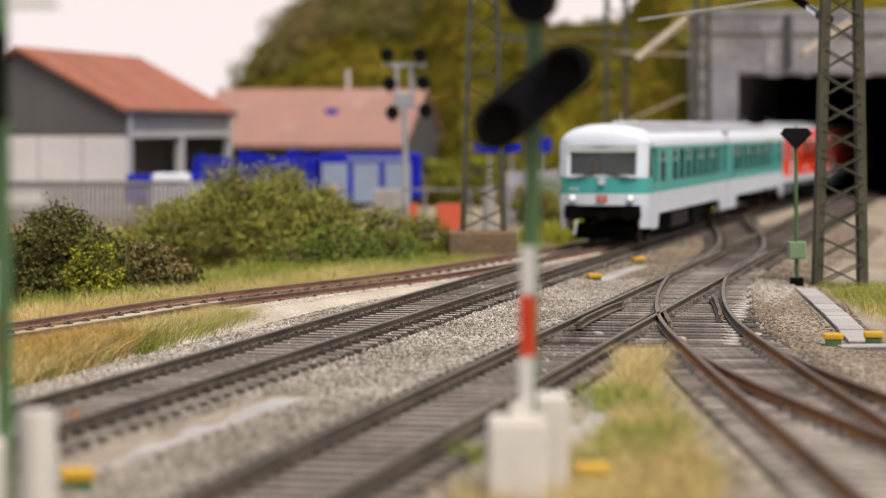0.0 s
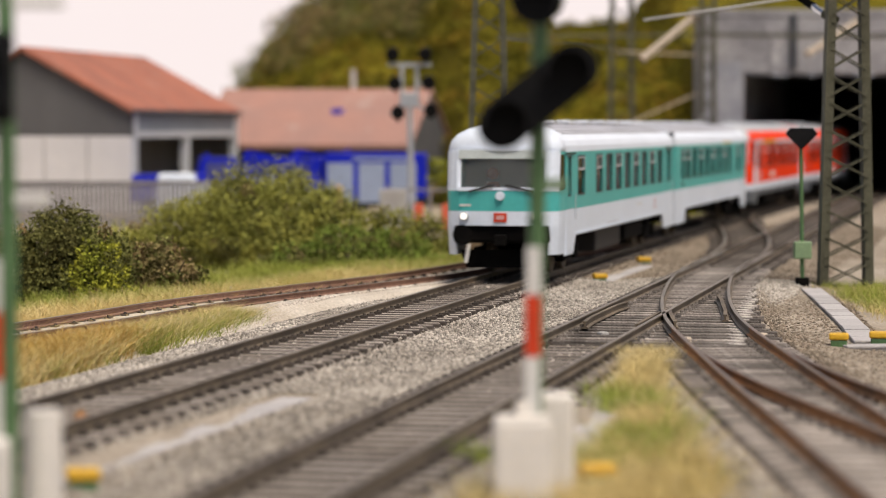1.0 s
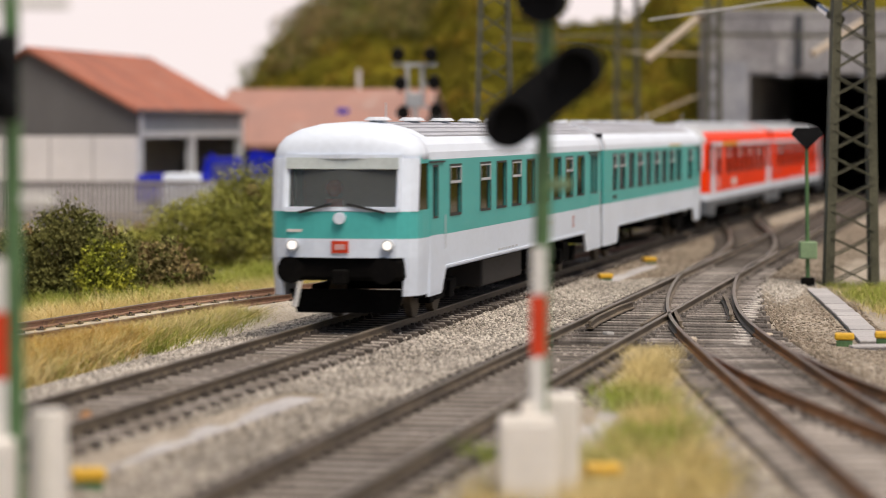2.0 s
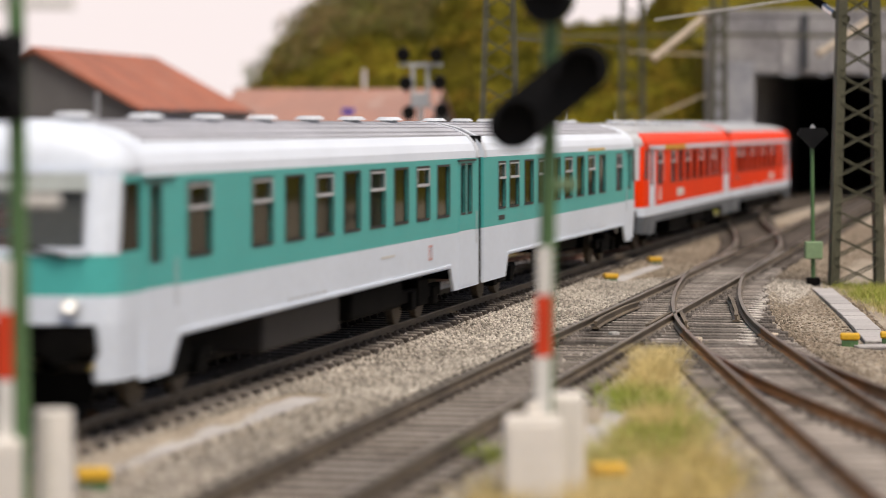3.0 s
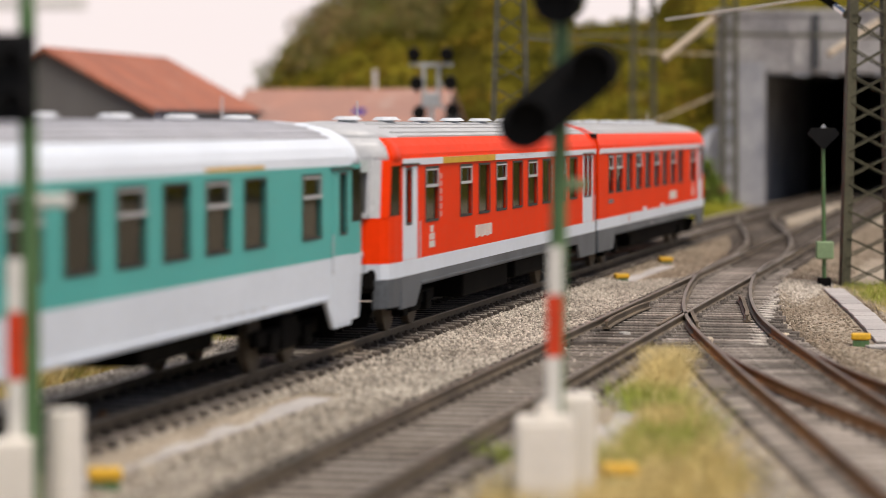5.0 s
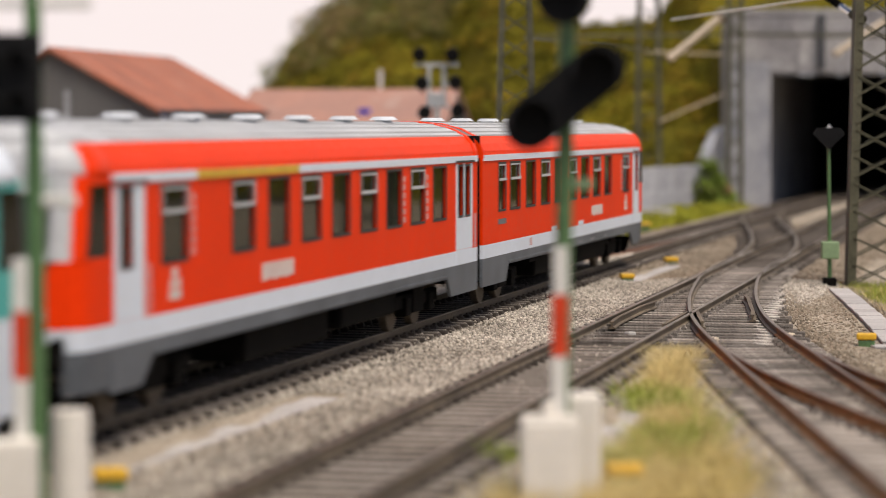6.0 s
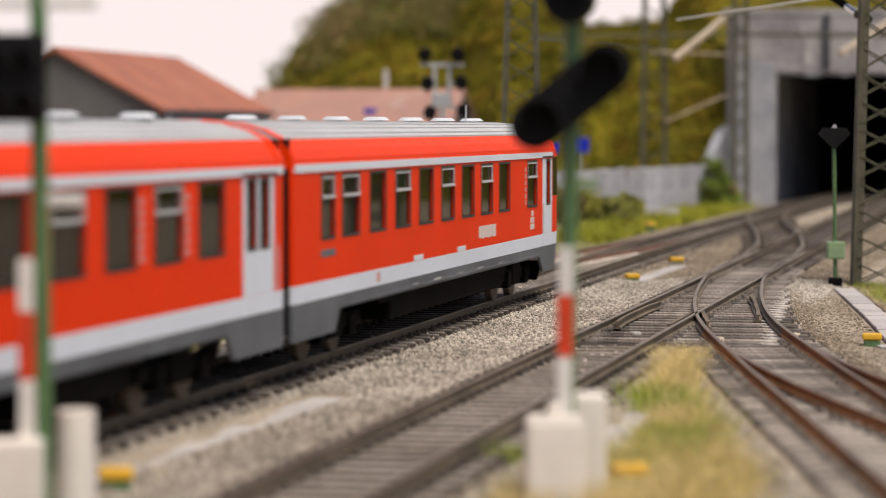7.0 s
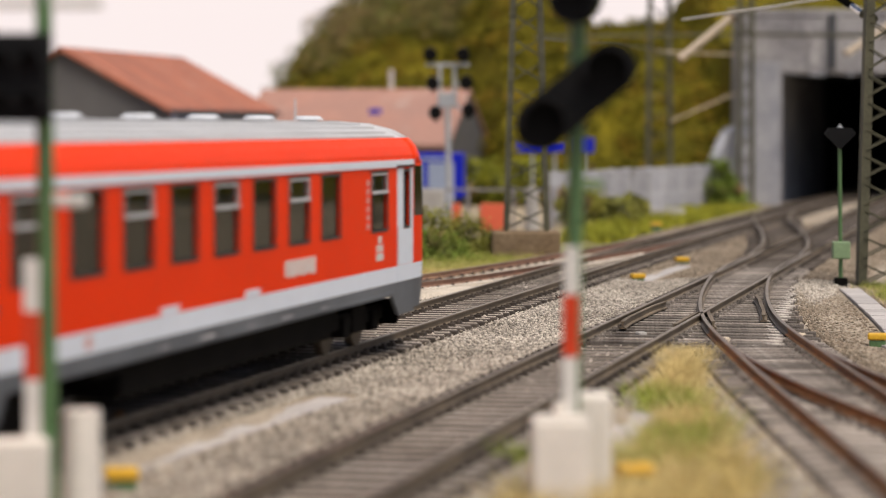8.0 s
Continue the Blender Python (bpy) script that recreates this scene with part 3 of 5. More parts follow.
def cab_band(z0, z1):
    """A band of the rounded cab end between two heights, raked back above the belt."""
    bm = B()
    plan = [(-1.42, 1.3), (-1.415, 0.75), (-1.38, 0.48), (-1.27, 0.30), (-1.05, 0.20), (-0.5, 0.13), (0, 0.11), (0.5, 0.13), (1.05, 0.20), (1.27, 0.30), (1.38, 0.48), (1.415, 0.75), (1.42, 1.3)]
    rows = []
    n = max(1, int((z1 - z0) / 0.25))
    for i in range(n + 1):
        z = z0 + (z1 - z0) * i / n
        rake = max(0, z - 2.1) * 0.16 + max(0, 1.25 - z) * 0.25
        rows.append([bm.verts.new((x, y + rake * (1.3 - y) / 1.2, z)) for x, y in plan])
    for a, b in zip(rows, rows[1:]):
        for i in range(len(plan) - 1):
            bm.faces.new((a[i], a[i + 1], b[i + 1], b[i]))
    bmesh.ops.recalc_face_normals(bm, faces=bm.faces)
    for f in bm.faces:
        if f.calc_center_median().y < 1 and f.normal.y > 0:
            f.normal_flip()
    return bm


def front_y(x, z):
    y = 0.11 + 0.09 * (abs(x) / 1.05) ** 2
    return y + max(0, z - 2.1) * 0.16


def wall_bm(sx, spans, base):
    """One side wall as a single plate, with the window openings left out."""
    bm = B()
    cuts = [1.3]
    for a, w in spans:
        cuts += [a, a + w]
    cuts.append(CAR_L)
    zs = [base, 1.98, 2.93, 3.06]
    g = [[bm.verts.new((sx * 1.42, y, z)) for y in cuts] for z in zs]
    for j in range(3):
        for i in range(len(cuts) - 1):
            if j == 1 and i % 2 == 1:
                continue
            q = (g[j][i], g[j][i + 1], g[j + 1][i + 1], g[j + 1][i])
            bm.faces.new(q if sx > 0 else q[::-1])
    return thicken(bm, lambda c: (-sx * 0.06, 0, 0))


def side_bm(lo, hi, spans, y0, y1, sides=(-1, 1)):
    """Both side walls between two heights, with openings cut through over the spans."""
    bm = B()
    for sx in sides:
        xa, xb = sorted((sx * 1.36, sx * 1.42))
        y = y0
        for a, w in spans:
            if a > y:
                box(bm, xa, y, lo, xb, a, hi)
            y = a + w
        box(bm, xa, y, lo, xb, y1, hi)
    return bm


def cab_roof(first=0, last=6, cols=range(14)):
    """The domed roof end over the cab, or the courses of it between two levels."""
    levels = [(1.42, 3.08), (1.405, 3.2), (1.35, 3.34), (1.22, 3.49), (0.95, 3.63), (0.55, 3.735), (0.03, 3.78)]
    plan = [(-1.42, 1.3), (-1.418, 0.9), (-1.405, 0.66), (-1.36, 0.48), (-1.25, 0.34), (-1.05, 0.25), (-0.5, 0.18), (0, 0.16)]
    plan = plan + [(-x, y) for x, y in plan[-2::-1]]
    bm = B()
    rings = []
    for w, z in levels[first:last + 1]:
        f = w / 1.42
        rings.append([bm.verts.new((x * f, 1.3 - (1.3 - y - 0.157 * (1.3 - y) / 1.2) * f ** 0.55, z)) for x, y in plan])
    for a, b in zip(rings, rings[1:]):
        for i in cols:
            bm.faces.new((a[i], a[i + 1], b[i + 1], b[i]))
    bmesh.ops.delete(bm, geom=[v for v in bm.verts if not v.link_faces], context="VERTS")
    bmesh.ops.recalc_face_normals(bm, faces=bm.faces)
    return thicken(bm, lambda c: (-c.x * 0.02, 0.02, -0.02))


ROOF = [(-1.42, 3.06), (-1.405, 3.2), (-1.35, 3.34), (-1.22, 3.49), (-0.95, 3.63), (-0.55, 3.735), (0, 3.78), (0.55, 3.735), (0.95, 3.63), (1.22, 3.49), (1.35, 3.34), (1.405, 3.2), (1.42, 3.06)]


def bogie(th, y):
    bm = B()
    for sx in (-1, 1):
        box(bm, sx * 1.0 - 0.07, y - 1.7, 0.42, sx * 1.0 + 0.07, y + 1.7, 0.66, 0.03)
        box(bm, sx * 1.0 - 0.10, y - 0.45, 0.30, sx * 1.0 + 0.10, y + 0.45, 0.80, 0.04)
        for wy in (-0.95, 0.95):
            box(bm, sx * 1.02 - 0.12, y + wy - 0.2, 0.28, sx * 1.02 + 0.12, y + wy + 0.2, 0.62, 0.03)
    box(bm, -0.9, y - 0.25, 0.5, 0.9, y + 0.25, 0.85)
    bg = part("bogie", bm, "black", th)
    for wy in (-0.95, 0.95):
        for sx in (-1, 1):
            rod_bm = rod(B(), (sx * 0.66, y + wy, 0.43), (sx * 0.80, y + wy, 0.43), 0.43, n=20)
            part("wheel", rod_bm, "rail_dark", bg)


def railcar(kind, scheme, label):
    teal = scheme == "teal"
    up, low, skirt = ("teal", "white_paint", "white_paint") if teal else ("red", "white_paint", "dark_grey")
    roof_m = "roof_white" if teal else "light_grey"
    th = thing("railcar", 0, 0, 0, 0, label, "railcar", group="railcars of the train")
    ops = openings(kind)
    belt, band, sill = (1.62, 1.27, 0.95) if teal else (1.33, 1.06, 0.84)
    # side walls, cut through at the windows
    for sx in (-1, 1):
        part("side_panel", wall_bm(sx, [(a, w) for a, w, sort in ops if a > 1.3], belt), up, th)
    if teal:
        for sx in (-1, 1):
            part("lower_side", side_bm(0.95, belt, [], 1.3, CAR_L, (sx,)), low, th)
    else:
        for sx in (-1, 1):
            part("lower_side", side_bm(band, belt, [], 1.3, CAR_L, (sx,)), low, th)
            part("sill_side", side_bm(sill, band, [], 1.3, CAR_L, (sx,)), skirt, th)
            part("white_stripe", box(B(), sx * 1.43 - 0.012, 1.35, 3.0, sx * 1.43 + 0.012, CAR_L - 0.05, 3.12), "white_paint", th)
    # deep skirts at both ends
    for sx in (-1, 1):
        xa, xb = sorted((sx * 1.36, sx * 1.42))
        part("end_skirt", slab(B(), [(1.3, sill), (1.3, 0.50), (2.4, 0.50), (2.85, sill)], "x", xa, xb), skirt, th)
        part("end_skirt", slab(B(), [(20.0, sill), (20.3, 0.50), (CAR_L, 0.50), (CAR_L, sill)], "x", xa, xb), skirt, th)
        part("sill_line", box(B(), sx * 1.425 - 0.014, 2.8, sill + 0.03, sx * 1.425 + 0.014, 20.0, sill + 0.07), skirt, th)
    # end wall at the joint, floor, interior
    part("end_wall", box(B(), -1.36, CAR_L - 0.06, 0.6, 1.36, CAR_L - 0.002, 3.5), "gap", th)
    part("floor", box(B(), -1.355, 1.3, 0.97, 1.355, CAR_L - 0.08, 1.25), "black", th)
    part("ceiling_panel", box(B(), -1.355, 1.0, 2.99, 1.355, CAR_L - 0.08, 3.04), "interior", th)
    seats = B()
    y = 6.3
    while y < 19.5:
        for x0 in (-1.3, 0.25):
            box(seats, x0, y, 1.3, x0 + 1.05, y + 0.12, 2.25, 0.03)
            box(seats, x0, y - 0.5, 1.3, x0 + 1.05, y + 0.5, 1.72, 0.04)
        y += 1.79
    part("seats", seats, "seat", th)
    # windows
    for a, w, sort in ops:
        if sort == "cab":
            continue
        for sx in (-1, 1):
            fr = B()
            x0, x1 = sorted((sx * 1.415, sx * 1.432))
            t = 0.035
            box(fr, x0, a - t, 1.95, x1, a + 0.01, 2.96)
            box(fr, x0, a + w - 0.01, 1.95, x1, a + w + t, 2.96)
            box(fr, x0, a + 0.01, 1.95, x1, a + w - 0.01, 1.995)
            box(fr, x0, a + 0.01, 2.92, x1, a + w - 0.01, 2.96)
            win = part("window", fr, "rubber", th)
            part("pane", box(B(), sx * 1.38 - 0.01, a - 0.01, 1.97, sx * 1.38 + 0.01, a + w + 0.01, 2.94), "glass", win)
            if sort == "vent":
                vb = box(B(), x0 - 0.02, a + 0.01, 2.58, x1 + 0.003, a + w - 0.01, 2.63)
                box(vb, x0, a - 0.005, 2.632, x1 + 0.004, a + 0.03, 2.92)
                box(vb, x0, a + w - 0.03, 2.632, x1 + 0.004, a + w + 0.005, 2.92)
                box(vb, x0, a + 0.03, 2.885, x1 + 0.004, a + w - 0.03, 2.915)
                part("vent_sash", vb, "light_grey", win, "pale aluminium vent sash")
    # doors: a frame proud of the side
    doors = [(1.38, 1.12)] + ([(20.72, 1.5)] if kind == "A" else [])
    for a, w in doors:
        for sx in (-1, 1):
            dm = B()
            x0, x1 = sorted((sx * 1.421, sx * 1.428))
            dcol = up if teal else "white_paint"
            leaf = [a] + [e for p0, pw, sort in ops if a < p0 < a + w for e in (p0 - 0.037, p0 + pw + 0.037)] + [a + w]
            for s0, s1 in zip(leaf[::2], leaf[1::2]):
                box(dm, x0, s0, belt + 0.02, x1, s1, 2.98)
            for s0, s1 in zip(leaf[1:-1:2], leaf[2:-1:2]):
                box(dm, x0, s0, belt + 0.02, x1, s1, 1.945)
            d = part("door", dm, dcol, th, "" if teal else "white door leaf")
            part("door_skirt", box(B(), x0, a, 0.56 if teal else band, x1, a + w, belt + 0.015), low, d)
            part("handrail", rod(B(), (sx * 1.46, a + w + 0.09, 1.35), (sx * 1.46, a + w + 0.09, 2.0), 0.012, n=6), "light_grey", d)
            part("door_lintel", box(B(), sx * 1.435 - 0.02, a - 0.1, 3.0, sx * 1.435 + 0.02, a + w + 0.1, 3.035), "rubber", d)
    # roof
    if teal:
        for sx in (-1, 1):
            part("cantrail", slab(B(), [(sx * 1.42, 3.06), (sx * 1.405, 3.2), (sx * 1.35, 3.34), (sx * 1.22, 3.49), (sx * 1.0, 3.40), (sx * 1.2, 3.06)], "y", 1.3, CAR_L), "white_paint", th)
        part("roof", slab(B(), [(-1.22, 3.49), (-0.95, 3.63), (-0.55, 3.735), (0, 3.78), (0.55, 3.735), (0.95, 3.63), (1.22, 3.49), (1.0, 3.38), (-1.0, 3.38)], "y", 1.9, CAR_L), "roof_grey", th)
        part("roof_end", slab(B(), [(-1.22, 3.49), (-0.95, 3.63), (-0.55, 3.735), (0, 3.78), (0.55, 3.735), (0.95, 3.63), (1.22, 3.49), (1.0, 3.38), (-1.0, 3.38)], "y", 1.3, 1.9), "white_paint", th)
        part("cab_roof", cab_roof(), "white_paint", th, smooth=True)
    else:
        for sx in (-1, 1):
            part("cantrail", slab(B(), [(sx * 1.42, 3.06), (sx * 1.405, 3.2), (sx * 1.35, 3.34), (sx * 1.22, 3.49), (sx * 1.0, 3.40), (sx * 1.2, 3.06)], "y", 1.3, CAR_L), up, th)
        part("roof", slab(B(), [(-1.22, 3.49), (-0.95, 3.63), (-0.55, 3.735), (0, 3.78), (0.55, 3.735), (0.95, 3.63), (1.22, 3.49), (1.0, 3.38), (-1.0, 3.38)], "y", 1.3, CAR_L), roof_m, th)
        part("cab_roof", cab_roof(3, 6), roof_m, th, smooth=True)
        part("cab_brow", cab_roof(0, 3, range(3, 11)), roof_m, th, smooth=True)
        for cols in (range(0, 3), range(11, 14)):
            part("cab_shoulder", cab_roof(0, 3, cols), up, th, smooth=True)
    part("joint_arch", slab(B(), [(u * 1.012, v + 0.012) for u, v in ROOF] + [(1.39, 3.0), (-1.39, 3.0)], "y", CAR_L - 0.28, CAR_L - 0.01), roof_m if teal else up, th)
    part("gangway", box(B(), -1.15, CAR_L, 0.75, 1.15, CAR_L + 0.27, 3.45), "gap", th)
    # ribs and vents on the roof
    for x in (0.3, 0.62, 0.86, 1.06, 1.2):
        zr = float(np.interp(x, [0, 0.55, 0.95, 1.22], [3.78, 3.735, 3.63, 3.49]))
        for sx in (-1, 1):
            part("roof_rib", box(B(), sx * x - 0.02, 1.95, zr - 0.03, sx * x + 0.02, CAR_L - 0.4, zr + 0.022), "roof_grey" if teal else roof_m, th)
    for k in range(7):
        yv = 1.95 + 2.95 * k
        part("roof_vent", rod(rod(B(), (0.28, yv, 3.74), (0.28, yv, 3.80), 0.16, 0.16, 14), (0.28, yv, 3.80), (0.28, yv, 3.865), 0.27, 0.19, 14), "roof_white", th)
    part("aerial", rod(B(), (0.1, 3.4, 3.75), (0.1, 3.4, 4.15), 0.02, 0.012, 6), "light_grey", th)
    # cab end
    part("cab_lower", cab_band(band, belt), low, th)
    for sx in (-1, 1):
        part("cab_skirt", side_skirt(sx, band), skirt, th)
    part("cab_belt", cab_band(belt, 2.12), up, th)
    sur = "white_paint" if teal else "light_grey"
    for sx in (-1, 1):
        part("cab_pillar", cab_corner(sx, 2 if teal else 4, 5), sur, th)
        pillar = part("cab_side", cab_corner(sx, 0, 2 if teal else 4), up, th)
        part("cab_window", slab(B(), [(0.50, 2.125), (1.28, 2.125), (1.28, 3.02), (0.62, 3.02)], "x", sx * 1.392 - 0.01, sx * 1.392 + 0.008), "cab_black", pillar)
    part("cab_sill", box(B(), -1.06, 0.13, 2.115, 1.06, 0.24, 2.2), sur, th)
    frm = B()
    for x0, z0, x1, z1 in ((-1.12, 2.16, -1.05, 3.14), (1.05, 2.16, 1.12, 3.14)):
        bar(frm, ((x0 + x1) / 2, front_y(1.08, 2.16) - 0.01, z0), ((x0 + x1) / 2, front_y(1.08, 3.14) - 0.01, z1), 0.07, 0.05)
    for z in (2.17, 3.13):
        for sx in (-1, 1):
            bar(frm, (0, front_y(0, z) - 0.005, z), (sx * 1.12, front_y(1.08, z) - 0.01, z), 0.05, 0.07)
    part("windscreen_frame", frm, sur, th)
    ws = B()
    q = [ws.verts.new((x, front_y(x, z) + 0.05, z)) for x, z in ((-1.08, 2.18), (0, 2.18), (1.08, 2.18), (1.06, 3.12), (0, 3.12), (-1.06, 3.12))]
    ws.faces.new((q[0], q[1], q[4], q[5]))
    ws.faces.new((q[1], q[2], q[3], q[4]))
    wind = part("windscreen", ws, "screen", th)
    part("destination_blind", slab(B(), [(-1.07, 2.9), (1.07, 2.9), (1.06, 3.11), (-1.06, 3.11)], "y", 0.285, 0.31), "blind", wind, "pale destination blind")
    for sx, lean in ((-0.55, 0.5), (0.42, -0.55)):
        part("wiper", bar(B(), (sx * 0.3, 0.10, 2.26), (sx * 0.3 + (-0.62 if sx < 0 else 0.72), 0.115, 2.10), 0.045), "rubber", th)
    for sx in (-1, 1):
        xh = sx * 0.9
        hl = part("headlight", rod(B(), (xh, 0.06, 1.5), (xh, 0.26, 1.5), 0.11, n=16), "light_grey", th)
        part("lens", rod(B(), (xh, 0.045, 1.5), (xh, 0.062, 1.5), 0.08, n=16), "lamp" if teal and kind == "A" else "screen", hl)
        bf = part("buffer", rod(B(), (sx * 0.88, -0.05, 1.05), (sx * 0.88, 0.5, 1.05), 0.12, n=14), "black", th)
        part("buffer_plate", rod(B(), (sx * 0.88, -0.16, 1.05), (sx * 0.88, -0.08, 1.05), 0.25, 0.22, 18), "black", bf)
    part("top_lamp", rod(B(), (0, 0.03, 2.0), (0, 0.16, 2.0), 0.11, n=16), "white_paint", th, "round white top lamp")
    part("crest", box(B(), -0.16, 0.085, 1.36, 0.16, 0.12, 1.58), "sign_red", th, "small red crest panel")
    part("crest_field", box(B(), -0.10, 0.078, 1.42, 0.10, 0.084, 1.52), "faded_red", th)
    part("number_bar", box(B(), -1.02, 0.16, 1.74, -0.62, 0.185, 1.79), "sign_white", th)
    part("buffer_beam", box(B(), -1.2, 0.22, 0.84, 1.2, 0.6, 1.262, 0.08), "black", th)
    part("snow_plough", slab(B(), [(-0.95, 0.22), (0.95, 0.22), (1.1, 0.66), (-1.1, 0.66)], "y", 0.62, 0.70), "black", th)
    part("coupler", box(B(), -0.14, -0.02, 0.78, 0.14, 0.3, 1.05, 0.03), "black", th)
    part("brake_hose", rod(B(), (-0.86, 0.12, 0.36), (-0.80, 0.24, 0.82), 0.05, n=8), "sign_white", th)
    part("bulkhead", box(B(), -1.35, 2.6, 1.25, 1.35, 2.66, 2.98), "cab_grey", th)
    part("desk", box(B(), -1.15, 0.5, 1.5, 1.15, 1.0, 2.1, 0.05), "interior", th)
    if teal and kind == "A":
        doll = ball(rod(B(), (-0.42, 1.35, 1.3), (-0.42, 1.35, 2.32), 0.24, 0.17, 12), (-0.42, 1.33, 2.52), 0.17)
        part("figurine", doll, "coat_red", th, "small painted figurine at the controls")
    # under the floor
    bogie(th, 3.8)
    bogie(th, 19.0)
    if kind == "A":
        part("engine_box", box(B(), -1.2, 7.6, 0.32, 1.2, 12.2, 0.93, 0.06), "under_brown" if teal else "black", th)
        part("fuel_tank", box(B(), -1.25, 12.8, 0.42, 1.25, 16.6, 0.93, 0.08), "black", th)
    else:
        part("equipment_box", box(B(), -0.7, 6.4, 0.5, 0.5, 9.8, 0.95, 0.05), "black", th)
        if not teal:
            part("equipment_box", box(B(), -1.2, 5.9, 0.36, 1.2, 15.8, 0.93, 0.06), "black", th)
            part("equipment_rail", box(B(), -1.3, 6, 0.72, 1.3, 17, 0.83), "black", th)
    # markings on the sides, and painted reflections along the red sill
    for sx in (-1, 1):
        def mark(y0, y1, z0, z1, m, name="marking"):
            part(name, box(B(), sx * 1.4225 - 0.004, y0, z0, sx * 1.4225 + 0.004, y1, z1), m, th)
        if teal:
            if kind == "B":
                part("class_stripe", box(B(), sx * 1.412 - 0.01, 6.3, 3.07, sx * 1.412 + 0.01, 9.1, 3.125), "yellow", th, "yellow first class stripe")
                mark(20.4, 21.1, 1.72, 1.82, "rubber")
                for k in range(5):
                    mark(6.2 + k * 0.55, 6.5 + k * 0.55, 1.06, 1.09, "light_grey")
            else:
                mark(18.0, 18.3, 1.2, 1.48, "faded_red")
                mark(18.05, 18.25, 1.24, 1.44, "white_paint")
                mark(14.2, 15.2, 1.40, 1.44, "sign_white")
                for k in range(6):
                    mark(8.2 + k * 0.4, 8.45 + k * 0.4, 1.06, 1.10, "light_grey")
        else:
            if kind == "A":
                part("class_stripe", box(B(), sx * 1.444 - 0.004, 4.6, 3.0, sx * 1.444 + 0.004, 9.6, 3.12), "yellow", th, "yellow first class stripe")
            for k in range(6):
                mark(7.7 + k * 0.28, 7.93 + k * 0.28, 1.49 + 0.02 * (k % 2), 1.74, "sign_white")
            mark(3.5, 3.95, 1.48, 1.60, "sign_white")
            mark(3.52, 3.7, 1.62, 1.74, "sign_white")
            mark(3.75, 3.93, 1.62, 1.74, "sign_white")
            mark(3.6, 3.82, 1.76, 1.88, "sign_white")
            for y0 in ((4.42,) if kind == "B" else (4.42, 16.4, 18.2)):
                for k in range(6):
                    mark(y0, y0 + 0.14, 2.02 + k * 0.14, 2.12 + k * 0.14, "faded_red")
            if kind == "B":
                mark(20.3, 21.15, 1.69, 1.80, "dark_grey")
                for y0 in (10.6, 14.2):
                    mark(y0, y0 + 0.7, 1.335, 1.43, "white_paint")
                # pale dashes painted in for the reflections along the sill
                for k in range(5):
                    mark(7.0 + k * 1.9, 7.4 + k * 1.9 + 0.2 * (k % 2), 0.90, 0.95, "portal")
                mark(17.4, 17.6, 1.12, 1.28, "faded_red")
    return th


def side_skirt(sx, top):
    """The corner of the cab end below the band, beside the buffer beam."""
    bm = B()
    pts = [(1.42, 1.3), (1.415, 0.75), (1.38, 0.48), (1.27, 0.30), (1.18, 0.25)]
    a = [bm.verts.new((sx * x, y, top)) for x, y in pts]
    b = [bm.verts.new((sx * (x - 0.03), y + 0.06, 0.56)) for x, y in pts]
    for i in range(len(pts) - 1):
        bm.faces.new((a[i], a[i + 1], b[i + 1], b[i]) if sx < 0 else (b[i], b[i + 1], a[i + 1], a[i]))
    return thicken(bm, lambda c: (-sx * 0.04, 0.04 * (c.y < 0.6), 0))


def cab_corner(sx, first, last):
    """Rounded corner post beside the windscreen, with the cab side window cut out."""
    bm = B()
    plan = [(1.42, 1.3), (1.419, 1.27), (1.40, 0.52), (1.37, 0.43), (1.27, 0.30), (1.05, 0.20)]
    levels = [2.12, 2.14, 3.0, 3.10]
    g = []
    for z in levels:
        rake = max(0, z - 2.1) * 0.16
        g.append([bm.verts.new((sx * x, y + rake * (1.3 - y) / 1.2, z)) for x, y in plan])
    for j in range(3):
        for i in range(first, last):
            if j == 1 and i == 1:
                continue
            f = (g[j][i], g[j][i + 1], g[j + 1][i + 1], g[j + 1][i])
            bm.faces.new(f if sx < 0 else f[::-1])
    bmesh.ops.delete(bm, geom=[v for v in bm.verts if not v.link_faces], context="VERTS")
    return thicken(bm, lambda c: (-sx * 0.04, 0.04 * (c.y < 0.6), 0))


CARS = [railcar("A", "teal", "mint green and white diesel railcar with lit headlights, leading the train"), railcar("B", "teal", "mint green and white diesel railcar with yellow class stripe"),
        railcar("A", "red", "bright red diesel railcar with grey skirts and white doors"), railcar("B", "red", "bright red diesel railcar at the tail of the train")]


# ---- signals ----
def hood(bm, x, z, r, y0, depth, n=12):
    """A curved visor over a lamp: one bent strip with thickness."""
    rings = []
    for i in range(n + 1):
        a = radians(-20 + 220 * i / n)
        c, d = math.cos(a), math.sin(a)
        rings.append([bm.verts.new((x + q * c, y, z + q * d)) for q, y in ((r, y0 - depth), (r, y0), (r - 0.03, y0), (r - 0.03, y0 - depth))])
    for e, f in zip(rings, rings[1:]):
        for k in range(4):
            bm.faces.new((e[k], e[(k + 1) % 4], f[(k + 1) % 4], f[k]))
    bm.faces.new(rings[0])
    bm.faces.new(rings[-1][::-1])
    bmesh.ops.recalc_face_normals(bm, faces=bm.faces)
    return bm


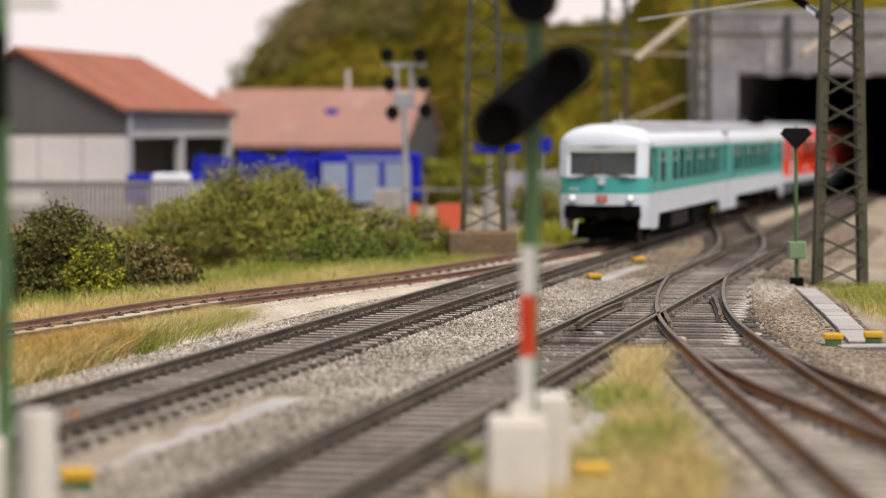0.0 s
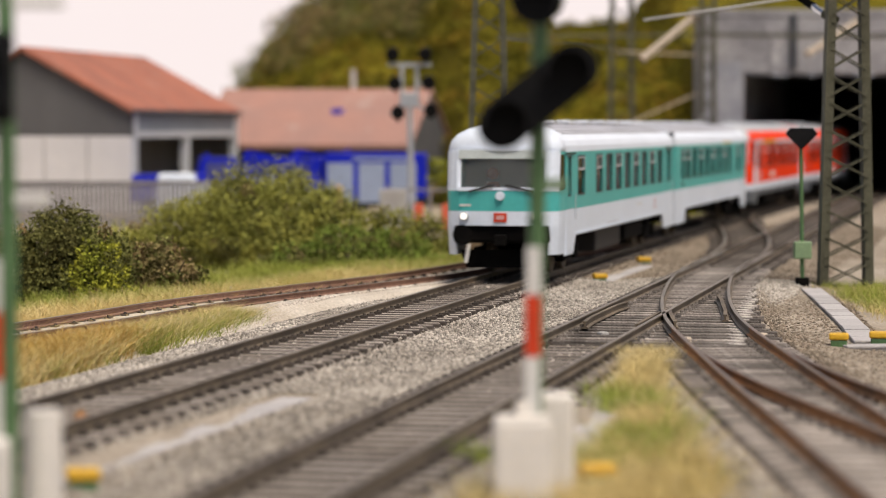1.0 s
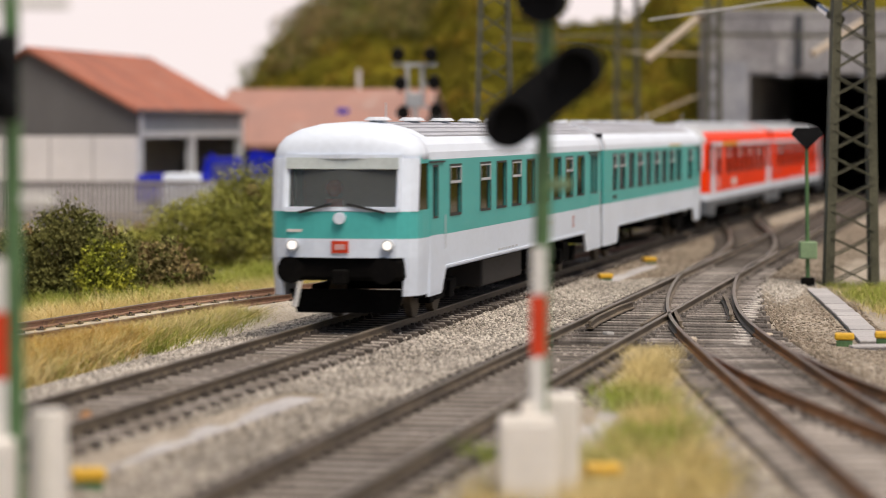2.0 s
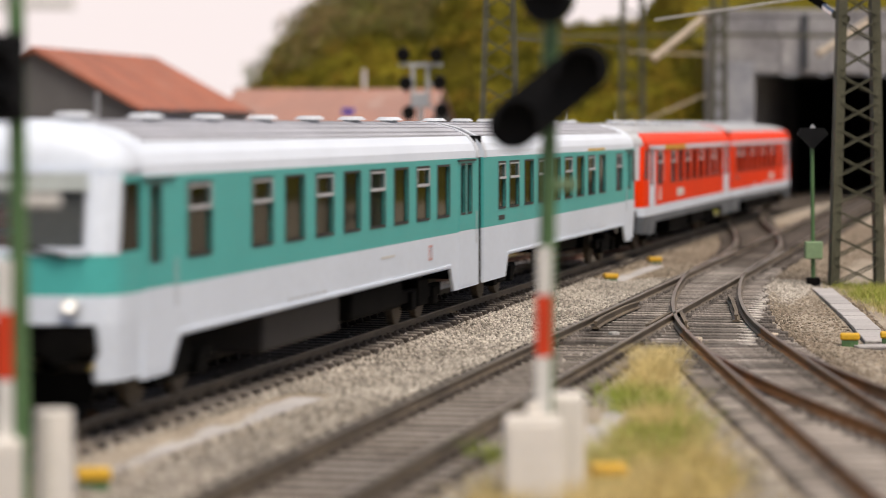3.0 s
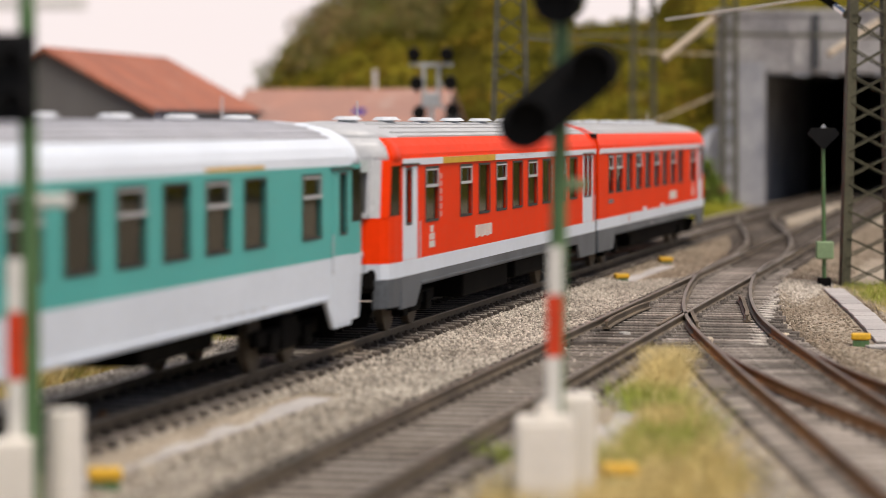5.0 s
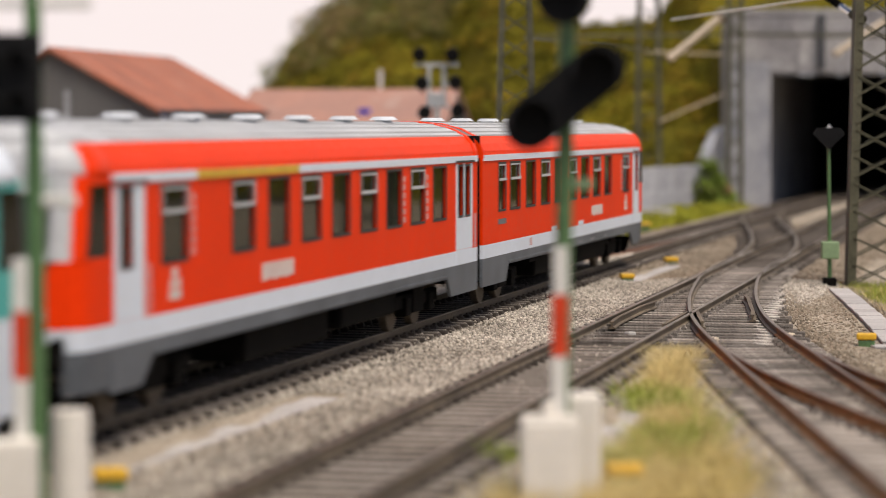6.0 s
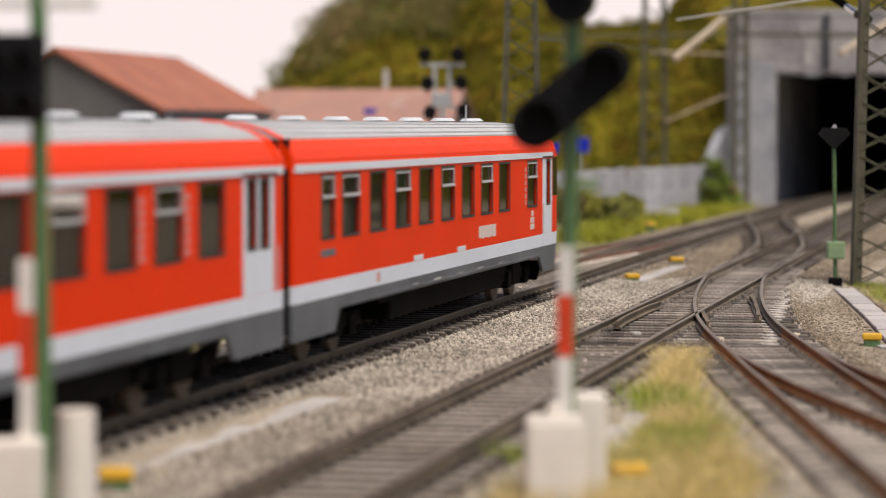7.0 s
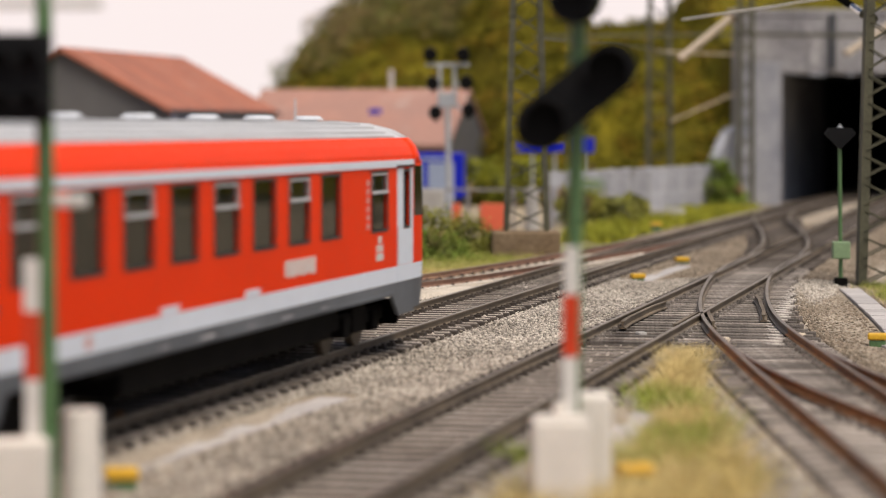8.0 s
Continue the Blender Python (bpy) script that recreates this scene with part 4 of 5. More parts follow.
def stadium(a, b, r, n=10):
    ax, az = a
    bx, bz = b
    t = math.atan2(bz - az, bx - ax)
    pts = [(bx + r * math.cos(t - math.pi / 2 + math.pi * i / n), bz + r * math.sin(t - math.pi / 2 + math.pi * i / n)) for i in range(n + 1)]
    pts += [(ax + r * math.cos(t + math.pi / 2 + math.pi * i / n), az + r * math.sin(t + math.pi / 2 + math.pi * i / n)) for i in range(n + 1)]
    return pts


def mast_base(th, lean, aside):
    part("mast", rod(B(), (0, 0, 0.0), (lean, 0, 6.6), 0.095, 0.085, 14), "green_paint", th)
    for z0, z1, m in ((0.66, 1.27, "sign_white"), (1.27, 1.93, "sign_red"), (1.93, 2.45, "sign_white")):
        dx = lean * (z0 + z1) / 13 + aside
        part("mast_plate", box(B(), dx - 0.085, -0.13, z0 + 0.45 + 0.004, dx + 0.075, -0.10, z1 + 0.45, 0.01), m, th, "red field of the mast plate" if m == "sign_red" else "white field of the mast plate")


def distant_signal():
    th = thing("light_signal", 1.13, 29.7, -0.5, 0, "green mast signal with diagonal black two-lamp head and ivory relay boxes", "signal", group="light signals")
    mast_base(th, 0.10, -0.02)
    zc = 4.5
    hd = part("signal_head", slab(B(), stadium((-0.33, zc - 0.30), (0.42, zc + 0.30), 0.27), "y", -0.34, -0.16), "head_black", th, "black diagonal lamp head")
    for x, dz in ((-0.30, -0.27), (0.36, 0.27)):
        part("lamp_hood", hood(B(), x, zc + dz, 0.25, -0.34, 0.34), "head_black", hd)
    top = part("signal_head", slab(B(), stadium((0.03, 5.55), (0.03, 6.5), 0.29), "y", -0.34, -0.16), "head_black", th, "black upright lamp head")
    part("lamp_hood", hood(B(), 0.03, 5.62, 0.22, -0.34, 0.3), "head_black", top)
    part("sign_arm", box(B(), 0.06, -0.06, 3.50, 0.36, 0.02, 3.62, 0.03), "green_box", th, "small pale green sign arm")
    part("relay_box", box(B(), -0.43, -0.62, 0.0, 0.19, -0.14, 1.09, 0.05), "ivory", th, "ivory relay box")
    part("relay_box", box(B(), 0.08, 0.14, 0.0, 0.46, 0.62, 1.29, 0.05), "ivory", th, "ivory relay box")
    part("box_lid", box(B(), -0.40, -0.60, 1.09, 0.16, -0.16, 1.12, 0.01), "ivory", th)
    part("cable_neck", rod(B(), (-0.12, -0.3, 1.12), (-0.12, -0.3, 1.27), 0.085, 0.07, 12), "ivory", th)


def main_signal():
    th = thing("light_signal", -4.06, 27.0, -0.5, 0, "green mast signal with square black head and ivory relay boxes", "signal", group="light signals")
    mast_base(th, -0.03, -0.13)
    hd = part("signal_head", box(B(), -0.55, -0.34, 4.22, 0.09, -0.14, 5.08, 0.05), "head_black", th, "square black lamp head")
    for x, z in ((-0.38, 4.42), (-0.1, 4.82), (-0.38, 4.82), (-0.1, 4.42)):
        part("lamp_hood", hood(B(), x, z, 0.12, -0.34, 0.16), "head_black", hd)
    part("sign_arm", box(B(), 0.05, -0.06, 3.40, 0.40, 0.02, 3.52, 0.03), "sign_white", th, "small pale sign arm")
    part("top_arm", box(B(), -0.5, -0.05, 5.32, 0.55, 0.02, 5.42, 0.02), "sign_white", th, "pale cross arm")
    part("relay_box", box(B(), -0.55, -0.45, 0.0, 0.04, -0.12, 1.17, 0.05), "ivory", th, "ivory relay box")
    part("relay_box", rod(B(), (0.27, 0.35, 0.0), (0.27, 0.35, 1.38), 0.2, 0.19, 18), "ivory", th, "round ivory relay box")


distant_signal()
main_signal()


def route_signal():
    """Silver bracket signal with six hooded black lamps."""
    th = thing("bracket_signal", -0.75, 120, -0.6, 0, "silver bracket signal post carrying six hooded black lamps", "signal")
    part("post", rod(B(), (0.12, 0, 0), (0.0, 0, 5.4), 0.15, 0.12, 12), "silver", th)
    fr = B()
    bar(fr, (-0.95, 0, 6.95), (0.95, 0, 6.95), 0.16)
    for sx in (-1, 1):
        bar(fr, (sx * 0.32, 0, 5.2), (sx * 0.32, 0, 6.95), 0.17)
        bar(fr, (sx * 0.32, 0, 5.3), (sx * 0.85, 0, 4.8), 0.12)
        bar(fr, (sx * 0.32, 0, 6.2), (sx * 0.75, 0, 6.0), 0.12)
    box(fr, -0.42, -0.12, 5.1, 0.42, 0.12, 5.75, 0.04)
    part("bracket", fr, "silver", th)
    for x, z in ((-0.72, 7.35), (0.68, 7.35), (-0.62, 6.1), (0.82, 6.15), (-0.5, 4.85), (0.92, 4.95)):
        lm = B()
        ball(lm, (x, -0.1, z), 0.22, 2, (1, 1, 0.8))
        rod(lm, (x, -0.12, z + 0.1), (x, -0.5, z + 0.02), 0.27, 0.3, 12)
        rod(lm, (x, 0, z - 0.35), (x, 0, z), 0.08, n=8)
        part("lamp", lm, "head_black", th, "hooded black lamp")


route_signal()


def stop_board():
    th = thing("shunting_sign", 9.48, 70.0, -0.45, 0, "black diamond sign on thin green post with green box", "sign")
    part("foot", box(B(), -0.16, -0.16, 0, 0.16, 0.16, 0.33, 0.03), "black", th, "black foot block")
    part("post", rod(B(), (0, 0, 0.33), (-0.05, 0, 3.75), 0.055, 0.045, 10), "green_paint", th)
    part("motor_box", box(B(), -0.22, -0.16, 0.80, 0.22, 0.12, 1.24, 0.03), "green_box", th, "pale green box")
    part("board", slab(B(), [(-0.05, 3.55), (0.35, 3.95), (0.24, 4.1), (-0.34, 4.1), (-0.45, 3.95)], "y", -0.12, -0.04), "head_black", th, "black diamond board")
    part("board_cap", slab(B(), [(-0.12, 4.1), (0.02, 4.1), (-0.05, 4.2)], "y", -0.11, -0.06), "silver", th)


stop_board()


# ---- lattice masts and overhead line ----
def lattice_mast(x, y, z, rz, w0, w1, h, panels, label, material="mast_paint", leg=0.11, foot=True):
    th = thing("lattice_mast", x, y, z, rz, label, "mast", group="overhead line masts")
    def wid(t):
        return (w0 + (w1 - w0) * t) / 2
    for sx in (-1, 1):
        bm = bar(B(), (sx * wid(0), 0, 0), (sx * wid(1), 0, h), w0 * 0.5, leg * 2.0)
        part("leg", bm, material, th)
    for k in range(panels):
        t0, t1 = k / panels + 0.008, (k + 1) / panels - 0.008
        for sy in (-1, 1):
            br = B()
            yy = sy * w0 * 0.255
            bar(br, (-wid(t0), yy, h * t0), (wid(t1), yy, h * t1), 0.05, 0.035)
            bar(br, (wid(t0), yy, h * t0), (-wid(t1), yy, h * t1), 0.05, 0.035)
            part("bracing", br, material, th)
    return th


right_mast = lattice_mast(10.72, 71, -0.42, 0, 1.17, 0.72, 9.6, 14, "olive-grey steel lattice mast with crossed bracing on a mossy base")
part("base_plate", box(B(), -0.85, -0.5, -0.3, 0.85, 0.5, 0.0, 0.04), "brown_concrete", right_mast, "brown concrete footing")
bmw = B()
left_mast = lattice_mast(1.86, 83.5, 0.55, 0, 1.22, 0.55, 11, 15, "dark olive steel lattice mast standing on a brown concrete block", leg=0.085)
part("footing", box(B(), -1.05, -0.8, -1.15, 1.0, 0.8, 0.0, 0.06), "brown_concrete", left_mast, "large brown concrete footing")
lattice_mast(10.35, 148, -0.6, 0, 1.25, 0.95, 13, 12, "dark olive steel lattice mast below the hill", leg=0.12)
lattice_mast(15.0, 148.6, -0.6, 0, 0.75, 0.6, 12, 12, "slim dark lattice mast beside the tunnel portal", leg=0.12)


def wire(points, r, material, label, category="cable"):
    bm = B()
    for a, b in zip(points, points[1:]):
        rod(bm, a, b, r, n=6)
    single("overhead_wire", bm, material, 0, 0, 0, 0, label, category)


def at_px(x, y, d):
    """A place by its bearing: sideways and up per metre ahead."""
    return ((x + 38.2 - 784) / 4917 * d, d, EYE_Z + (224.7 - y) / 4917 * d)


def cantilever():
    th = thing("cantilever_arm", 0, 0, 0, 0, "overhead line cantilever arm with brown insulator on the mast", "cantilever")
    ends = [at_px(1468, 36, 71), at_px(1448, 26, 71.4), at_px(1428, 12, 72), at_px(1404, -4, 72.6), at_px(1130, 36, 82)]
    bm = B()
    rod(bm, ends[1], ends[2], 0.085, n=10)
    part("sleeve", bm, "chrome", th, "bright metal sleeve")
    ins = B()
    for k in range(7):
        p = Vector(ends[2]).lerp(Vector(ends[3]), k / 6)
        q = Vector(ends[2]).lerp(Vector(ends[3]), k / 6 + 0.09)
        rod(ins, p, q, 0.11, 0.06, 10)
    part("insulator", ins, "head_black", th, "ribbed dark insulator")
    part("clamp", rod(B(), ends[0], ends[1], 0.12, n=10), "mast_paint", th)
    part("tube", rod(B(), ends[3], ends[4], 0.032, n=8), "sign_white", th, "pale grey tube")


cantilever()


def steady_arm(a, b, r, label, group):
    th = thing("steady_arm", 0, 0, 0, 0, label, "overhead arm", group=group)
    a, b = Vector(a), Vector(b)
    part("tube", rod(B(), a, b, r, n=10), "pale_tube", th)
    part("end_cap", rod(B(), a - (b - a) * 0.04, a, r * 1.25, n=10), "brown_concrete", th)
    part("end_cap", rod(B(), b, b + (b - a) * 0.04, r * 1.25, n=10), "brown_concrete", th)


steady_arm(at_px(1127, 105, 116), at_px(1216, 32, 116), 0.16, "pale beige registration tube hung from the overhead line", "registration tubes")
steady_arm(at_px(1420, 95, 138), at_px(1508, 38, 138), 0.16, "pale beige registration tube in front of the portal", "registration tubes")
wire([at_px(1127, 105, 116), at_px(1085, 88, 130), at_px(870, 68, 84)], 0.03, "mast_paint", "thin dark overhead contact wire")
wire([at_px(870, 66, 140), at_px(1235, 62, 149)], 0.07, "mast_paint", "dark overhead cross-span cable by the hill")
wire([at_px(1110, 215, 147), at_px(1225, 165, 149)], 0.035, "pale_tube", "thin pale cross-span cable by the hill")
wire([at_px(1085, 92, 147), at_px(1235, 98, 149)], 0.04, "pale_tube", "thin pale cross-span cable by the hill")
wire([at_px(1216, 32, 116), at_px(1290, 10, 116), at_px(1420, -30, 100)], 0.03, "mast_paint", "thin dark overhead suspension wire")
wire([at_px(1235, 62, 149), at_px(1568, 66, 149)], 0.08, "mast_paint", "dark cross-span cable along the portal")


# ---- lineside equipment ----
def magnet(x, y, rz, s=1.0):
    th = thing("trackside_box", x, y, -0.40, rz, "dark green trackside box with bright yellow lid on ballast", "trackside box", group="yellow-topped trackside boxes")
    part("case", box(B(), -0.15 * s, -0.13 * s, 0, 0.15 * s, 0.13 * s, 0.18 * s, 0.02), "green_paint", th)
    part("lid", box(B(), -0.18 * s, -0.15 * s, 0.18 * s, 0.18 * s, 0.15 * s, 0.30 * s, 0.03), "yellow", th, "bright yellow lid")
    return th


for x, y, rz, s in ((-3.79, 30.5, 10, 1.05), (1.9, 30.8, 5, 1.1), (7.5, 109, 10, 1.1), (4.46, 71.5, 12, 1.0), (6.28, 80.3, 12, 1.05), (7.56, 50.8, -8, 1.0), (8.36, 51.2, -8, 1.0)):
    magnet(x, y, rz, s)


DUCTS = []


def duct(points, label, width=0.55):
    """Concrete cable trough with separate lids."""
    DUCTS.append(points)
    th = thing("cable_duct", 0, 0, 0.06, 0, label, "cable duct", group="cable ducts")
    line = Line(points)
    part("trough", sweep(line, 0, line.s[-1], 0, [(-width / 2, -0.6), (width / 2, -0.6), (width / 2, -0.41), (-width / 2, -0.41)]), "concrete", th)
    s = 0.0
    lid = mesh_of("lid", box(B(), -width / 2 - 0.02, -0.48, -0.41, width / 2 + 0.02, 0.48, -0.36, 0.015), "duct_lid")
    while s < line.s[-1] - 0.5:
        p, d = line.at(s + 0.5), line.way(s + 0.5)
        ob = new("lid", lid)
        ob.parent = th
        ob.matrix_world = pose(p[0] * K, p[1] * K, (0.06 + random.uniform(-0.01, 0.012)) * K, 0, 0, math.degrees(math.atan2(d[1], d[0])) - 90 + random.uniform(-1, 1))
        s += 1.0


duct([(-4.3, 31.0), (-2.5, 38.5), (-1.9, 41)], "pale grey concrete cable duct set in the ballast")
duct([(1.3, 31), (2.05, 36.6), (2.4, 39)], "pale concrete cable duct beside the signal")
duct([(8.2, 51.5), (8.8, 58.5), (9.5, 68.5)], "pale concrete cable duct in sandy ground", 0.46)
duct([(7.6, 50.6), (9.6, 50.9), (11, 51.2)], "pale concrete cable duct crossing", 0.45)
duct([(4.6, 71.6), (5.5, 76), (6.2, 79)], "narrow pale cable duct between the tracks", 0.35)
for x, y, s in ((4.58, 51.8, 0.075), (4.66, 50.2, 0.11), (6.2, 51.4, 0.10), (3.3, 51.9, 0.09), (6.1, 59.5, 0.05)):
    single("point_clamp", box(B(), -s, -s, 0, s, s, s * 1.4, 0.03), "pale_tube" if s > 0.095 else "concrete", x, y, -0.28, 30, "small tan block fixed beside the turnout rail", "rail clamp", group="rail clamps")

rust = B()
for k in range(5):
    ball(rust, (random.uniform(-0.14, 0.14), random.uniform(-0.1, 0.1), 0.06 + 0.03 * k), 0.10, 1)
single("rusty_scrap", rust, "rail_rust", -4.62, 36.6, -0.34, 0, "small heap of rusty brown scrap on ballast", "scrap")

# check rails and frog of the turnout
def flared(line, y0, y1, off, track, toward):
    """A short check rail whose two ends bend away from the running rail."""
    s0, s1 = near_s(line, y0), near_s(line, y1)
    bm = sweep(line, s0, s1, off, RAIL, 0.4)
    a, b = line.at(s0), line.at(s1)
    ln = float(np.hypot(*(b - a)))
    d = (b - a) / ln
    for v in bm.verts:
        u = ((v.co.x - a[0]) * d[0] + (v.co.y - a[1]) * d[1]) / ln
        bend = max(0.0, 0.22 - u, u - 0.78) * 0.32 * toward
        v.co.x += d[1] * bend
        v.co.y -= d[0] * bend
    part("check_rail", bm, "rail_dark", track, "short check rail with flared ends")


flared(FRONT, 52.5, 58.5, -H + 0.17, front_track, 1)
flared(BRANCH, 54.5, 61.0, H - 0.17, branch_track, -1)
part("wing_rail", sweep(FRONT, near_s(FRONT, 52.0), near_s(FRONT, 55.5), H - 0.14, RAIL), "rail_dark", front_track)
part("wing_rail", sweep(BRANCH, near_s(BRANCH, 52.6), near_s(BRANCH, 56.4), -H + 0.14, RAIL), "rail_dark", branch_track)


# ---- yard behind the bushes ----
def fence():
    th = thing("yard_fence", -20, 117, -0.6, 0, "grey weathered picket fence with a top rail", "fence")
    part("top_rail", box(B(), 0, -0.08, 1.85, 13.2, 0.08, 2.0), "fence", th)
    part("bottom_rail", box(B(), 0, -0.05, 0.3, 13.2, 0.05, 0.4), "fence", th)
    picket = mesh_of("picket", box(B(), -0.07, -0.03, 0, 0.07, 0.03, 1.85), "fence")
    for k in range(70):
        ob = new("picket", picket)
        ob.parent = th
        ob.matrix_local = pose((0.1 + k * 0.19) * K, 0.0, 0, 0, 0, 0)


fence()


def truck(x, y, rz, length, body, label, shutters=0, crane=False):
    th = thing("truck", x, y, -0.6, rz, label, "truck", group="blue relief trucks")
    part("chassis", box(B(), 0, -1.2, 0.55, length, 1.2, 0.9), "tyre", th)
    cab = B()
    slab(cab, [(0, 0.7), (0, 1.7), (0.25, 2.75), (2.0, 2.75), (2.0, 0.7)], "y", -1.22, 1.22)
    c = part("cab", cab, "blue", th, "deep blue cab")
    part("side_window", box(B(), 0.5, -1.24, 1.75, 1.5, -1.215, 2.5), "screen", c)
    part("windscreen", slab(B(), [(-0.02, 1.72), (0.22, 2.68), (0.26, 2.68), (0.02, 1.72)], "y", -1.05, 1.05), "screen", c)
    part("beacon", rod(B(), (0.6, 0, 2.75), (0.6, 0, 2.95), 0.12, n=10), "blue", c)
    if body == "box":
        b = part("box_body", box(B(), 2.15, -1.24, 0.95, length, 1.24, 3.05, 0.05), "blue", th, "deep blue box body")
        for k in range(shutters):
            w = (length - 2.5) / shutters
            part("shutter", box(B(), 2.3 + k * w, -1.27, 0.75, 2.3 + k * w + w - 0.25, -1.238, 2.6), "shutter", b, "pale grey-blue roller shutter")
        part("marking", box(B(), 3.5, -1.262, 2.72, length - 0.8, -1.242, 2.86), "shutter", b)
    else:
        part("flatbed", box(B(), 2.15, -1.24, 0.95, length, 1.24, 1.7, 0.04), "blue", th)
    if crane:
        cr = B()
        bar(cr, (2.6, 0, 1.6), (2.6, 0, 3.0), 0.3)
        bar(cr, (2.6, 0, 3.0), (4.6, 0, 2.5), 0.22)
        bar(cr, (4.6, 0, 2.5), (5.2, 0, 3.1), 0.18)
        part("crane", cr, "blue", th)
    for px in (1.0, length - 1.2):
        for sy in (-1, 1):
            w = part("wheel", rod(B(), (px, sy * 1.0, 0.5), (px, sy * 1.26, 0.5), 0.5, n=16), "tyre", th)
            part("rim", rod(B(), (px, sy * 1.262, 0.5), (px, sy * 1.28, 0.5), 0.27, n=12), "light_grey", w)
    return th


truck(-6.9, 131, -2, 6.9, "box", "deep blue box truck with pale roller shutters parked in the yard", 3)
truck(-11.6, 139, 8, 6.8, "flat", "deep blue crane truck parked beside the workshop", crane=True)
truck(-9.2, 143, 4, 7.0, "flat", "deep blue flatbed truck with loading crane", crane=True)
trailer = thing("trailer", -14.4, 136, -0.6, 4, "low deep blue trailer in front of the workshop", "trailer")
part("bed", box(B(), 0, -1.1, 0.6, 3.6, 1.1, 1.95, 0.05), "blue", trailer)
for wx in (0.9, 2.6):
    part("wheel", rod(B(), (wx, -1.0, 0.4), (wx, -1.2, 0.4), 0.4, n=14), "tyre", trailer)
    part("wheel", rod(B(), (wx, 1.0, 0.4), (wx, 1.2, 0.4), 0.4, n=14), "tyre", trailer)


def white_car():
    th = thing("van", -12.25, 126, -0.45, 0, "white van roof above the fence", "van")
    part("body", box(B(), 0, -0.85, 0.35, 2.6, 0.85, 1.5, 0.1), "white_paint", th)
    part("roof", box(B(), 0.1, -0.8, 1.5, 1.75, 0.8, 2.02, 0.15), "white_paint", th)
    for px in (0.6, 2.0):
        for sy in (-1, 1):
            part("wheel", rod(B(), (px, sy * 0.7, 0.35), (px, sy * 0.88, 0.35), 0.35, n=14), "tyre", th)


white_car()
single("switch_cabinet", box(B(), -0.55, -0.35, 0, 0.55, 0.35, 1.75, 0.05), "concrete", -1.35, 112, -0.6, 0, "grey concrete switch cabinet in the yard", "cabinet")
gate = thing("yard_gate", 0, 114, -0.6, 0, "grey tubular yard gate", "gate")
gbm = B()
for z in (0.25, 1.7):
    bar(gbm, (-1.6, 0, z), (3.6, 0, z), 0.10)
for x in (-1.6, 0.15, 2.0, 3.6):
    bar(gbm, (x, 0, 0), (x, 0, 1.85), 0.13)
part("frame", gbm, "fence", gate)
for x, w in ((-0.52, 0.38), (0.62, 1.15)):
    single("barrier_board", box(B(), 0, -0.06, 0, w, 0.06, 1.15, 0.03), "orange", x, 113.2, -0.6, 0, "orange-red barrier board by the gate", "barrier", group="barrier boards")
single("barrel_post", rod(B(), (0, 0, 0), (0, 0, 1.85), 0.28, 0.26, 14), "concrete", 2.72, 112, -0.6, 0, "pale mottled concrete post", "post")
single("figurine", ball(rod(B(), (0, 0, 0), (0, 0, 1.45), 0.28, 0.2, 10), (0, 0, 1.6), 0.2), "skin_tan", -3.75, 118, -0.6, 0, "small tan painted figurine", "figurine")
single("figurine", ball(rod(B(), (0, 0, 0), (0, 0, 0.28), 0.09, 0.06, 8), (0, 0, 0.34), 0.06), "shutter", -4.7, 66.5, -0.55, 0, "tiny grey-blue lineside marker post in grass", "marker")


def blue_sign(x, y, w, h, zc):
    th = thing("blue_sign", x, y, -0.6, 0, "plain deep blue sign board on a thin post", "sign", group="blue sign boards")
    part("post", rod(B(), (0, 0.05, 0), (0, 0.05, zc + 0.6), 0.06, n=8), "silver", th)
    part("board", box(B(), -w / 2, -0.04, zc + 0.6 - h / 2, w / 2, 0.0, zc + 0.6 + h / 2, 0.02), "blue", th)


blue_sign(6.05, 140, 0.95, 0.75, 2.75)
blue_sign(3.3, 135, 1.5, 0.5, 2.7)
blue_sign(4.4, 136, 1.1, 0.5, 2.7)


def retaining_wall():
    """Row of grey concrete panels at the foot of the hill."""
    th = thing("retaining_wall", 0, 0, 0, 0, "row of pale grey concrete panels below the hill", "wall", kind="structure")
    pan = mesh_of("panel", box(B(), -0.72, -0.1, 0, 0.72, 0.1, 2.3, 0.04), "inner_grey")
    for k in range(9):
        ob = new("panel", pan)
        ob.parent = th
        ob.matrix_world = pose((4.3 + 1.0 * k) * K, (122 + 2.6 * k) * K, -0.6 * K, random.uniform(-6, 6), random.uniform(-6, 6), 44 + random.uniform(-16, 16))


retaining_wall()
wing = B()
slab(wing, [(0, 0), (5.6, 0), (5.6, 4.3), (4.6, 4.0), (3.4, 3.0), (1.8, 1.6), (0, 0.7)], "y", 0, 0.5)
single("wing_wall", wing, "inner_grey", 12.1, 145, -0.6, 63, "pale concrete wing wall sloping down from the portal", "wall", kind="structure")
single("platform_edge", box(B(), 0, 0, 0, 2.2, 0.9, 0.55, 0.05), "concrete", 7.8, 126, -0.6, 0, "low concrete kerb block beside the track", "kerb")
single("flue_pipe", rod(B(), (0, 0, 0), (0, 0, 1.75), 0.13, n=12), "wall_white", -4.45, 168.6, 5.4, 0, "silver flue pipe on the red roof", "chimney")


